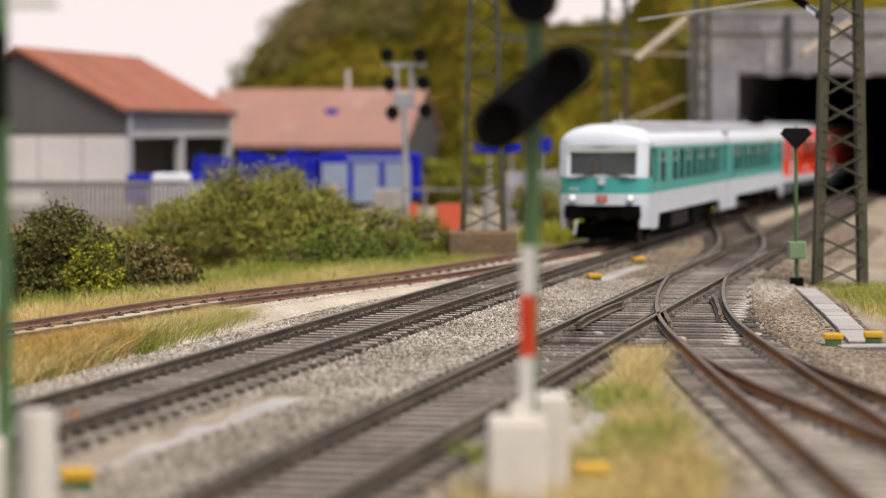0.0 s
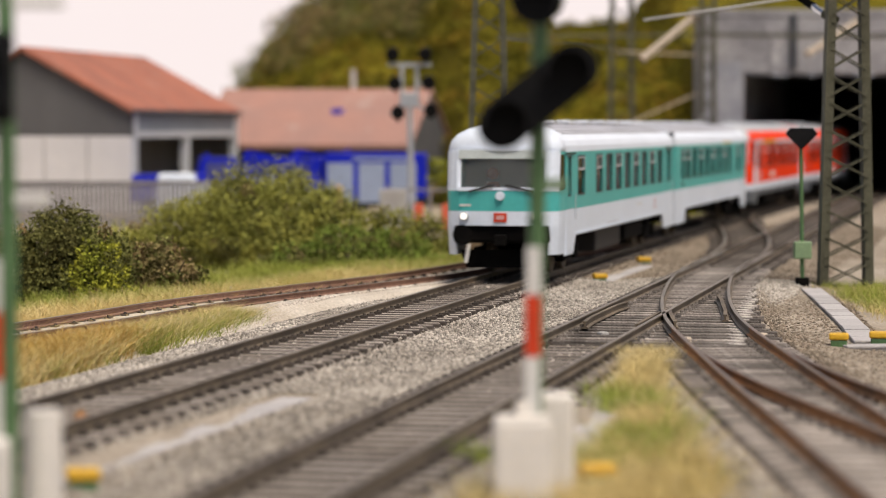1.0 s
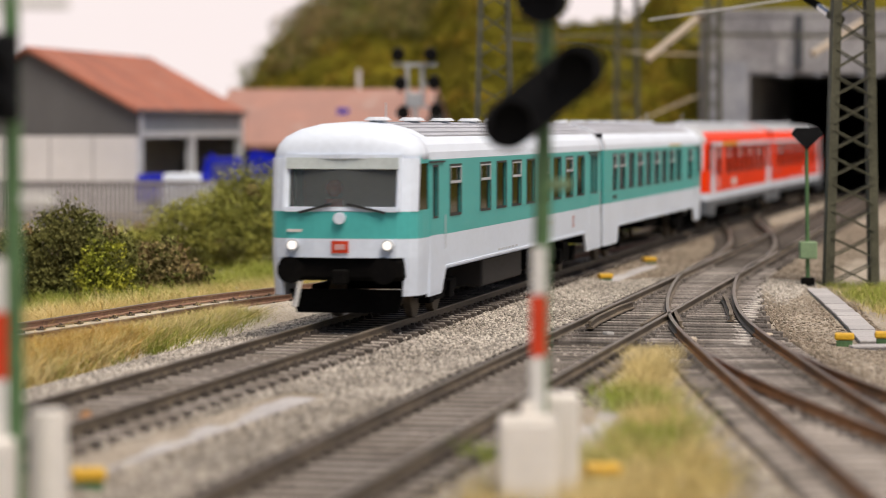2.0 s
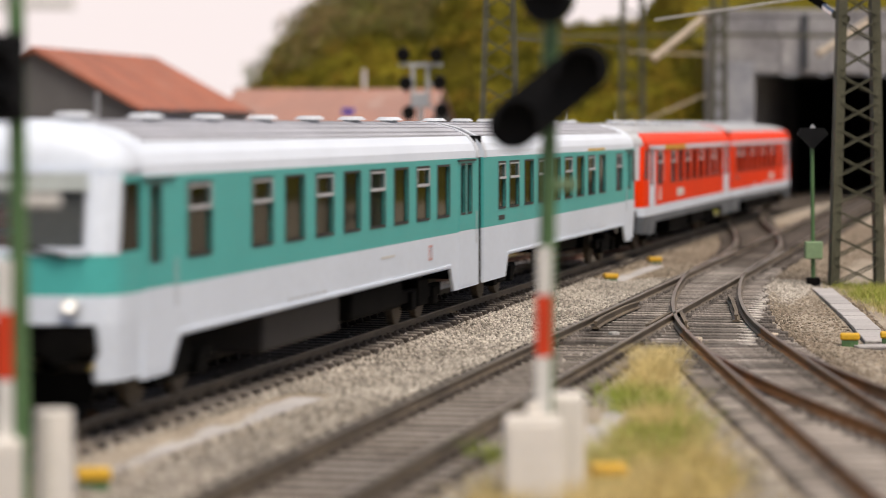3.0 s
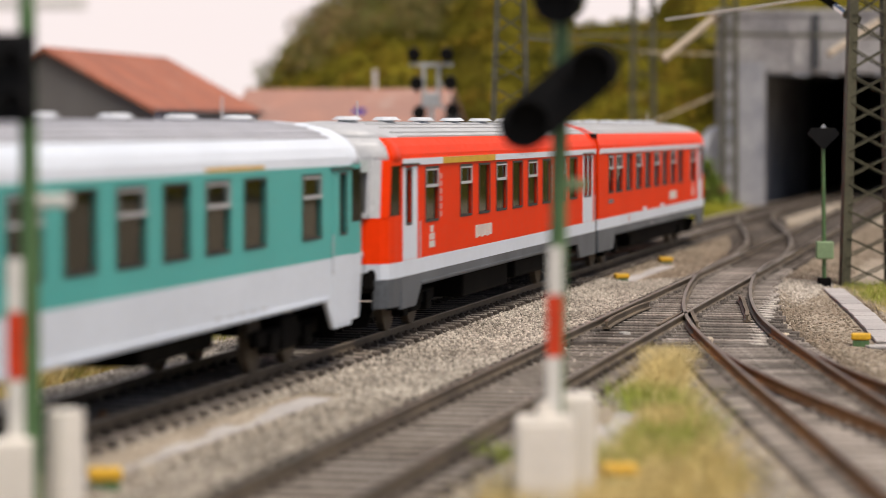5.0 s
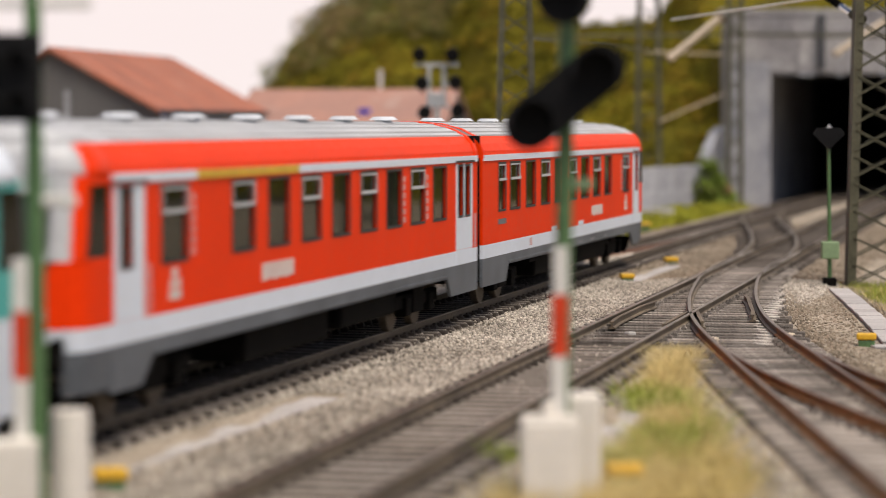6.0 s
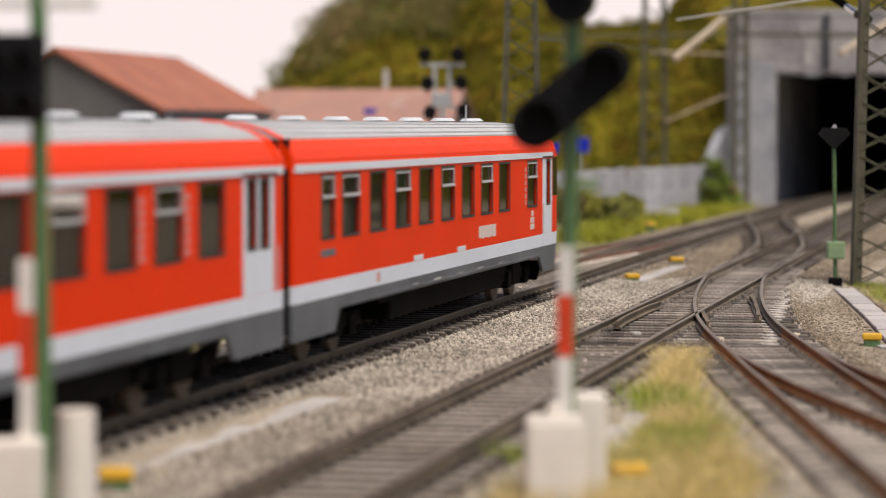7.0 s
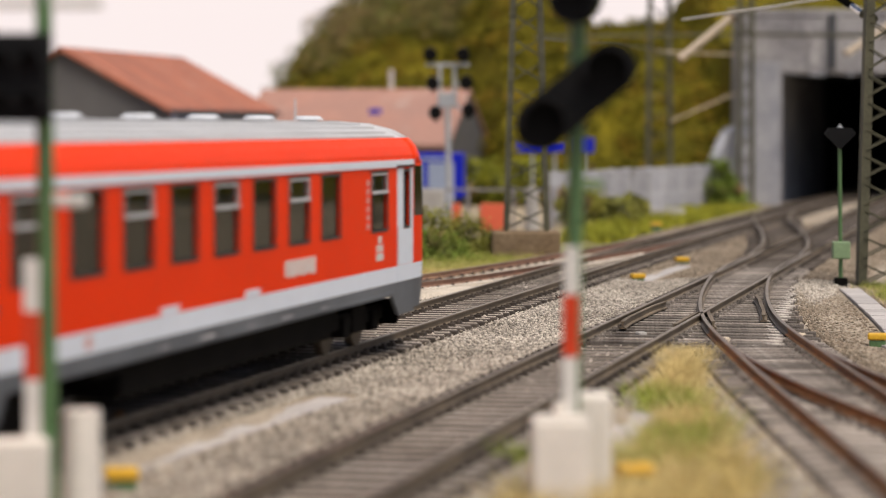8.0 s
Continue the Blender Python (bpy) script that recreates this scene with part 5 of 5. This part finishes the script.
# ---- vegetation ----
def leaves(name, rng, centres, radii, counts, size, material, parent=None):
    """Leaf clouds: small bent leaves over uneven ellipsoids, denser towards the outside, with gaps."""
    V, F = [], []
    base = 0
    for (c, r, n) in zip(centres, radii, counts):
        d = rng.normal(size=(n, 3))
        d /= np.linalg.norm(d, axis=1)[:, None]
        lump = 1 + 0.16 * np.sin(d[:, 0] * 7 + c[0] * 3) * np.sin(d[:, 1] * 6 + c[1]) + 0.14 * np.sin(d[:, 2] * 9 + c[0] * 5) + 0.10 * rng.normal(size=n)
        rad = (0.72 + 0.28 * rng.random(n) ** 0.6) * lump
        p = np.asarray(c) + d * rad[:, None] * np.asarray(r)
        p = p[p[:, 2] > -0.55]
        n = len(p)
        a = rng.normal(size=(n, 3))
        a /= np.linalg.norm(a, axis=1)[:, None]
        b = np.cross(a, rng.normal(size=(n, 3)))
        b /= np.linalg.norm(b, axis=1)[:, None] + 1e-9
        s = size * (0.6 + 0.8 * rng.random(n))[:, None]
        V.append(np.stack([p - a * s, p + b * s * 0.5, p + a * s, p - b * s * 0.5], 1).reshape(-1, 3))
        F.append(np.arange(n * 4).reshape(n, 4) + base)
        base += n * 4
    ob = new(name, soup(name, np.concatenate(V), np.concatenate(F), material))
    ob.parent = parent
    return ob


def bush(x, y, blobs, size, material, label, seed, per=2600, category="bush"):
    rng = np.random.default_rng(seed)
    th = thing("bush", x, y, -0.6, 0, label, category, group="bushes by the siding")
    st = B()
    for k in range(14):
        bl = blobs[k % len(blobs)]
        e = (bl[0] + rng.normal() * bl[3] * 0.4, bl[1] + rng.normal() * bl[4] * 0.4, bl[2] + bl[5] * 0.5)
        rod(st, (bl[0] * 0.8 + rng.normal() * 0.15, bl[1] * 0.8 + rng.normal() * 0.1, -0.05), e, 0.045, 0.012, 6)
    tagged(part("stems", st, "twig", th), kind="stuff")
    cs = [(b[0], b[1], b[2]) for b in blobs]
    rs = [(b[3], b[4], b[5]) for b in blobs]
    ns = [int(per * b[3] * b[5]) for b in blobs]
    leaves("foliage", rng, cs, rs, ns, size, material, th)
    # darker leaves inside the crown: shade of its depth put into the colour
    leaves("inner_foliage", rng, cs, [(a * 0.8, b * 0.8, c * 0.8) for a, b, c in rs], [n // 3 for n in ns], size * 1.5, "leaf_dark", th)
    # sprays standing out of the crown, withered patches, and darker ones painting shaded gaps
    sprays, rad, cnt = [], [], []
    for b in blobs:
        for k in range(int(7 + 6 * b[3])):
            d = rng.normal(size=3)
            d /= np.linalg.norm(d)
            sprays.append((b[0] + d[0] * b[3] * 0.98, b[1] + d[1] * b[4] * 0.98, b[2] + d[2] * b[5] * 0.98))
            w = rng.uniform(0.12, 0.3)
            rad.append((w, w, w * 1.1))
            cnt.append(int(130 * w / 0.2))
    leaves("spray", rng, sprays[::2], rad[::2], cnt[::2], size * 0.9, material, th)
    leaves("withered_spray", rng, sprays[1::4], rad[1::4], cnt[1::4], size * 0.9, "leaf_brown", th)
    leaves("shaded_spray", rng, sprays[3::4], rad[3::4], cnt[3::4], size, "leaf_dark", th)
    if material == "leaf_olive":
        # paler leaves raised a little: highlights on the crown put into the colour
        leaves("young_foliage", rng, [(a, b, c + 0.15) for a, b, c in cs], [(a * 0.9, b, c) for a, b, c in rs], [n // 4 for n in ns], size, "leaf_light", th)
    return th


bush(-8.6, 66.5, [(-0.3, 0, 1.15, 1.0, 0.9, 1.2), (0.6, 0.2, 0.9, 0.9, 0.8, 1.1), (0.1, 0.2, 1.6, 0.6, 0.6, 0.75), (-1.4, 0.3, 0.7, 1.0, 0.8, 1.0), (0.1, -0.3, 0.4, 1.1, 0.7, 0.7)], 0.05, "leaf_dark", "dark green leafy bush in dry grass", 1, 3600)
bush(-7.75, 65.3, [(0, 0, 0.75, 0.65, 0.6, 0.75), (0.25, -0.2, 0.35, 0.6, 0.5, 0.6)], 0.05, "leaf_yellow", "yellow-green bush with fresh leaves", 2, 4200)
bush(-6.5, 67.5, [(0, 0, 0.65, 0.8, 0.6, 0.75), (0.5, 0.1, 0.4, 0.6, 0.6, 0.55), (-0.5, 0.1, 0.6, 0.55, 0.5, 0.6)], 0.05, "leaf_brown", "brown half-withered bush in dry grass", 3, 4200)
bush(-5.3, 84.0, [(-1.9, 0, 0.95, 1.4, 1.2, 1.1), (-3.3, -0.2, 0.4, 1.2, 1.0, 0.9), (-0.3, 0, 1.6, 1.5, 1.2, 1.3), (1.0, 0.4, 1.6, 1.5, 1.3, 1.3), (2.3, 0.2, 1.2, 1.3, 1.2, 1.1), (0.4, -0.9, 0.8, 1.8, 0.9, 1.0), (-0.9, -0.8, 1.0, 1.2, 0.8, 1.0)], 0.048, "leaf_olive", "large rounded olive-green bush beside the siding", 4, 3800)
bush(-2.3, 80.5, [(0, 0, 0.5, 1.3, 1.0, 0.85), (1.4, 0.5, 0.4, 1.2, 0.9, 0.75), (-1.3, -0.2, 0.3, 1.0, 0.8, 0.6)], 0.048, "leaf_green", "low spreading green shrub beside the siding", 5, 2800)
bush(0.1, 84.5, [(0, 0, 0.55, 1.1, 0.8, 0.85), (-1.1, 0.3, 0.8, 0.9, 0.8, 0.9), (1.0, 0, 0.35, 0.9, 0.8, 0.6)], 0.048, "leaf_olive", "low olive shrub beside the mast footing", 6, 2600)
bush(5.0, 118, [(0, 0, 0.8, 1.2, 0.9, 0.9), (1.8, 1, 0.6, 1.0, 0.8, 0.7)], 0.1, "leaf_olive", "olive shrub below the hill", 7, 900)
bush(13.0, 143, [(0, 0, 1.0, 0.9, 0.9, 1.5), (0.5, 0, 0.6, 0.9, 0.9, 1.0)], 0.1, "leaf_green", "tall dark green shrub by the wing wall", 8, 1100)
bush(3.2, 150, [(0, 0, 1.2, 2.2, 1.2, 1.3), (3.2, 1, 1.1, 1.8, 1.2, 1.1), (-2.6, 1, 1.2, 1.8, 1.2, 1.2)], 0.13, "leaf_yellow", "yellow-green shrubs at the foot of the hill", 9, 600)


def tufts(name, rng, spots, height, width, material, label, lean=0.5):
    """Grass as blades, each a narrow bent triangle pair."""
    p = np.asarray(spots, float)
    n = len(p)
    h = height * (0.45 + 0.75 * rng.random(n))
    a = rng.random(n) * 2 * np.pi
    side = np.stack([np.cos(a), np.sin(a), np.zeros(n)], 1) * (width * (0.6 + 0.6 * rng.random(n)))[:, None]
    tilt = rng.normal(size=(n, 3)) * lean * h[:, None]
    tilt[:, 2] = 0
    mid = p + tilt * 0.35 + np.stack([0 * h, 0 * h, h * 0.55], 1)
    tip = p + tilt + np.stack([0 * h, 0 * h, h], 1)
    V = np.stack([p - side, p + side, mid + side * 0.6, mid - side * 0.6, tip], 1).reshape(-1, 3)
    i = np.arange(n)[:, None] * 5
    F = np.concatenate([i + [[0, 1, 2]], i + [[0, 2, 3]], i + [[3, 2, 4]]])
    ob = new(name, soup(name, V, F, material))
    return tagged(ob, label, "grass", kind="stuff")


def scatter(rng, n, y0, y1, left, right, clump=0.5, z=-0.58, lim=0.0):
    """Spots between two lines of the plan, gathered into clumps."""
    y = rng.uniform(y0, y1, n)
    u = rng.random(n)
    l, r = left(y), right(y)
    x = l + (r - l) * u
    k = max(1, n // 60)
    cy = rng.uniform(y0, y1, k)
    cx = left(cy) + (right(cy) - left(cy)) * rng.random(k)
    pick = rng.integers(0, k, n)
    pull = (rng.random(n) < clump)[:, None]
    q = np.stack([cx[pick] + rng.normal(size=n) * 0.14, cy[pick] + rng.normal(size=n) * 0.2], 1)
    p = np.where(pull, q, np.stack([x, y], 1))
    if lim:
        g = np.sin(p[:, 0] * 1.7 + 1) * np.sin(p[:, 1] * 0.9) + np.sin(p[:, 0] * 3.1) * np.sin(p[:, 1] * 2.3 + 2) * 0.5
        p = p[g > lim]
    return np.concatenate([p, np.full((len(p), 1), z)], 1)


def siding_x(y):
    return np.interp(y, SIDING.p[:, 1], SIDING.p[:, 0])


rng = np.random.default_rng(11)
LEFT1, RIGHT1 = (lambda y: siding_x(y) + 1.0), (lambda y: main_x(y) - 3.5)
tufts("dry_grass", rng, scatter(rng, 20000, 40, 57.6, LEFT1, RIGHT1), 0.58, 0.009, "straw", "dry straw-coloured grass between the tracks", 0.85)
tufts("orange_grass", rng, scatter(rng, 15300, 42, 52, LEFT1, lambda y: main_x(y) - 3.7, 0.6), 0.58, 0.009, "straw_orange", "orange-brown dry grass tufts between the tracks")
tufts("green_grass", rng, scatter(rng, 7000, 42, 57.5, LEFT1, RIGHT1, 0.8), 0.5, 0.009, "grass", "green blades among the dry grass", 0.8)
tufts("green_grass", rng, scatter(rng, 9000, 50.5, 57.8, LEFT1, lambda y: main_x(y) - 3.3, 0.6), 0.5, 0.009, "grass", "green grass tufts between the tracks")
LEFT2, RIGHT2 = (lambda y: siding_x(y) - 3.4), (lambda y: siding_x(y) - 1.05)
tufts("dry_grass", rng, scatter(rng, 27200, 44, 74, LEFT2, RIGHT2), 0.58, 0.009, "straw", "dry straw-coloured grass along the siding", 0.85)
tufts("orange_grass", rng, scatter(rng, 5950, 44, 74, LEFT2, RIGHT2, 0.7), 0.55, 0.009, "straw_orange", "orange-brown dry grass along the siding")
tufts("green_grass", rng, scatter(rng, 25500, 60, 86, lambda y: siding_x(y) - 5.5, lambda y: siding_x(y) - 1.5, 0.6), 0.55, 0.009, "grass", "green grass below the bushes")
tufts("dry_grass", rng, scatter(rng, 15300, 62, 86, lambda y: siding_x(y) - 4.5, RIGHT2, 0.5), 0.5, 0.009, "straw", "dry grass below the bushes")
tufts("green_grass", rng, scatter(rng, 1530, 58, 68, lambda y: siding_x(y) + 0.9, lambda y: main_x(y) - 2.2, 0.9, lim=0.3), 0.14, 0.009, "grass", "sparse green weeds in pale gravel")
LEFT3, RIGHT3 = (lambda y: front_x(y) + 1.75), (lambda y: np.minimum(front_x(y) + 4.4, 3.4))


def off_slab(sp):
    """Leaves out what would stand on the concrete slab behind the signal."""
    sp = np.asarray(sp)
    return sp[~((abs(sp[:, 0] - 2.3 - (sp[:, 1] - 37.6) * 0.16) < 0.42) & (abs(sp[:, 1] - 36.8) < 3.2))]


tufts("dry_grass", rng, off_slab(scatter(rng, 38000, 28, 48, LEFT3, RIGHT3, 0.6)), 0.5, 0.009, "straw", "dry straw-coloured grass around the signal")
tufts("green_grass", rng, off_slab(scatter(rng, 11000, 30, 41, LEFT3, RIGHT3, 0.8, lim=0.2)), 0.55, 0.009, "grass", "green grass tufts around the signal")
for cx, cy, r in ((0.62, 32.6, 0.14), (2.95, 39.3, 0.42), (2.8, 34.5, 0.3)):
    tufts("green_grass", rng, scatter(rng, int(3200 * r), cy - r * 2.5, cy + r * 2.5, lambda y: cx - r + 0 * y, lambda y: cx + r + 0 * y, 0.5), 0.55, 0.012, "grass_fresh", "fresh green grass clump near the signal")
single("concrete_slab", box(B(), -0.3, -2.2, 0, 0.3, 2.2, 0.2, 0.03), "duct_lid", 2.3, 37.6, -0.62, -9, "pale grey concrete slab lying in the grass", "slab")
tufts("green_grass", rng, scatter(rng, 11900, 61.5, 72, lambda y: 9.9 + 0 * y, lambda y: 14 + 0 * y, 0.6), 0.34, 0.009, "grass", "green grass round the mast")
tufts("dry_grass", rng, scatter(rng, 8500, 54, 70, lambda y: 9.6 + 0 * y, lambda y: 14 + 0 * y, 0.6), 0.3, 0.009, "straw", "dry grass beside the duct")
tufts("green_grass", rng, scatter(rng, 5950, 100, 142, lambda y: main_x(y) - 6.5, lambda y: main_x(y) - 3.2, 0.7), 0.5, 0.03, "leaf_yellow", "yellow-green grass along the wall")

tufts("green_grass", rng, scatter(rng, 22000, 66, 92, lambda y: siding_x(y) - 8.5, lambda y: siding_x(y) - 1.4, 0.6), 0.5, 0.011, "grass", "green grass among the bushes")
# growth on the hill


def hill_growth(n, x0, x1, y0, y1, size, material, label, lift, seed):
    r = np.random.default_rng(seed)
    cs, rs, ns = [], [], []
    for k in range(n):
        x, y = r.uniform(x0, x1), r.uniform(y0, y1)
        z = hill_z(x, y)
        if z < 0.3:
            continue
        s = lift * r.uniform(0.6, 1.3)
        cs.append((x, y, z + s * 0.25))
        rs.append((s, s, s * 0.75))
        ns.append(int(90 * s + 30))
    ob = leaves("hill_growth", r, cs, rs, ns, size, material)
    tagged(ob, label, "shrubs", kind="stuff")


hill_growth(640, -14, 16.5, 158, 200, 0.13, "hill_olive", "olive-green scrub covering the bank", 0.8, 31)
hill_growth(300, -14, 16.5, 158, 200, 0.13, "leaf_ochre", "ochre dry scrub on the bank", 0.7, 32)
hill_growth(90, -10.5, 4, 192, 206, 0.13, "leaf_brown", "brown-green bushes along the crest", 1.6, 33)
hill_growth(150, -13.2, 5, 192, 206, 0.13, "leaf_dark", "dark green bushes along the crest", 1.3, 34)


# ---- loose ballast stones where the camera sees them singly ----


def stones(name, rng, spots, size, material, label):
    p = np.asarray(spots, float)
    for points in DUCTS:
        for a, b in zip(np.array(points, float), np.array(points, float)[1:]):
            d = b - a
            u = np.clip(((p[:, :2] - a) @ d) / (d @ d), 0, 1)
            p = p[np.hypot(*(p[:, :2] - a - u[:, None] * d).T) > 0.33]
    n = len(p)
    octa = np.array([(1, 0, 0), (-1, 0, 0), (0, 1, 0), (0, -1, 0), (0, 0, 1), (0, 0, -1)], float)
    tri = np.array([(0, 2, 4), (2, 1, 4), (1, 3, 4), (3, 0, 4), (2, 0, 5), (1, 2, 5), (3, 1, 5), (0, 3, 5)])
    s = size * (0.55 + 0.8 * rng.random((n, 1, 1)))
    v = octa[None] * s * (0.7 + 0.6 * rng.random((n, 6, 1)))
    a = rng.random(n) * 6.283
    b = rng.random(n) * 6.283
    ca, sa, cb, sb = np.cos(a)[:, None], np.sin(a)[:, None], np.cos(b)[:, None], np.sin(b)[:, None]
    x, y, z = v[..., 0], v[..., 1], v[..., 2]
    x, y = ca * x - sa * y, sa * x + ca * y
    y, z = cb * y - sb * z, sb * y + cb * z
    V = (np.stack([x, y, z * 0.8], -1) + p[:, None]).reshape(-1, 3)
    F = (tri[None] + np.arange(n)[:, None, None] * 6).reshape(-1, 3)
    return tagged(new(name, soup(name, V, F, material)), label, "gravel", kind="stuff")


def bed_z(off):
    return np.interp(np.abs(off), [0, 1.2, 2.3, 3.6], [-0.26, -0.26, -0.33, -0.61])


def strip(rng, per, y0, y1, line_x, slope, o0, o1):
    n = int(per * (y1 - y0) * (o1 - o0))
    y, o = rng.uniform(y0, y1, n), rng.uniform(o0, o1, n)
    c = 1 / math.hypot(1, slope)
    return np.stack([line_x(y) + o * c, y - o * c * slope, bed_z(o) + rng.uniform(-0.01, 0.03, n)], 1), o


rs = np.random.default_rng(5)
for lx, o0, o1, y0, y1, per in ((main_x, -3.3, 3.0, 38, 72, 430), (main_x, -3.0, 3.0, 72, 112, 130), (main_x, 0.9, 3.0, 24, 38, 220), (front_x, -2.6, 3.2, 40, 72, 430), (front_x, -2.6, 3.0, 72, 112, 130), (front_x, -2.6, 2.4, 22, 40, 220)):
    sp, off = strip(rs, per, y0, y1, lx, 0.21, o0, o1)
    keep = (np.abs(np.abs(off) - H) > 0.12)
    low = np.abs(off) < 1.25
    sp[low, 2] -= 0.01
    stones("ballast_stones", rs, sp[keep & ~low], 0.034 if per > 200 else 0.05, "stone" if per > 200 else "stone_brown", "loose tan-grey ballast stones")
    plain = (sp[:, 1] < 49.2) | (lx is main_x)
    sp[:, 2] += np.where(plain & low, 0.06, 0.0)
    pick = rs.random(len(off))
    stones("track_stones", rs, sp[keep & low & ~plain & (pick < 0.5)], 0.036, "stone_dark", "darker ballast stones between the rails") if (~plain).any() else None
    stones("track_stones", rs, sp[keep & low & (pick < np.where(plain, 0.07, 0.03))], 0.03, "stone", "loose pale ballast stones between the sleepers")
# gravel right of the branch, and pale gravel beside the siding
n = 44000
yy = rs.uniform(27, 72, n)
bx = np.interp(yy, BRANCH.p[:, 1], BRANCH.p[:, 0])
sp = np.stack([bx + rs.uniform(-2.4, 3.6, n), yy, np.full(n, -0.36) + rs.uniform(-0.02, 0.03, n)], 1)
sp = sp[(np.abs(sp[:, 0] - bx) > 1.35) & (sp[:, 0] > front_x(sp[:, 1]) + 1.5)]
o = sp[:, 0] - np.interp(sp[:, 1], BRANCH.p[:, 1], BRANCH.p[:, 0])
sp[:, 2] = np.interp(np.abs(o), [1.2, 1.9, 3.6], [-0.26, -0.34, -0.46]) + rs.uniform(-0.01, 0.03, len(sp))
inside = o < 0
stones("ballast_stones", rs, sp[~inside], 0.036, "stone_brown", "loose brown-grey ballast stones beside the branch")
stones("ballast_stones", rs, sp[inside], 0.04, "stone", "loose pale ballast stones between the diverging tracks")
n = 42000
yy = rs.uniform(52, 84, n)
sp = np.stack([siding_x(yy) + 0.9 + rs.random(n) * np.maximum(0.1, main_x(yy) - 2.9 - siding_x(yy) - 0.9), yy, np.full(n, -0.56)], 1)
sp[:, 2] = np.interp(sp[:, 0] - siding_x(yy), [1.5, 2.6], [-0.17, -0.58])
stones("pale_gravel", rs, sp, 0.035, "pale_stone", "pale sandy gravel beside the siding")

# ---- motion ----
LONG = 1.0205


# where the front end stands along the line, in metres before the mark
RUN = [(0, 81.9), (1, 63.8), (1.5, 55.6), (2.8, 32.8), (3.5, 20.6), (4, 11.85), (4.5, 3.3),
       (6, -20.4), (6.5, -27.8), (7, -34.95), (7.5, -42.1), (8, -49.3)]


def front_s(t):
    """A smooth run through the rows above (cubic from row to row)."""
    n = len(RUN)
    slope = []
    for i in range(n):
        lo, hi = RUN[max(i - 1, 0)], RUN[min(i + 1, n - 1)]
        slope.append((hi[1] - lo[1]) / (hi[0] - lo[0]))
    i = max(j for j in range(n - 1) if RUN[j][0] <= t)
    (t0, a), (t1, b) = RUN[i], RUN[i + 1]
    h = t1 - t0
    u = (t - t0) / h
    s = ((2 * u ** 3 - 3 * u * u + 1) * a + (u ** 3 - 2 * u * u + u) * h * slope[i]
         + (3 * u * u - 2 * u ** 3) * b + (u ** 3 - u * u) * h * slope[i + 1])
    return near_s(MAIN, 5.107) + s


def car_pose(s, flip):
    """A car's pose by its two bogies on the line; s is where its front end stands."""
    a, b = MAIN.at(s + 3.8 * LONG), MAIN.at(s + 19.0 * LONG)
    d = (b - a) / np.hypot(*(b - a))
    rz = math.degrees(math.atan2(d[1], d[0])) - 90
    o = a + d * 19.0 * LONG if flip else a - d * 3.8 * LONG
    return pose(o[0] * K, o[1] * K, 0, 0, 0, rz + (180 if flip else 0))


def motions():
    for i, car in enumerate(CARS):
        car.scale = (1, LONG, 1)
        walk(car, [(t / 4, car_pose(front_s(t / 4) + (0, 23.64, 47.91, 71.55)[i], i % 2 == 1)) for t in range(33)])


motions()
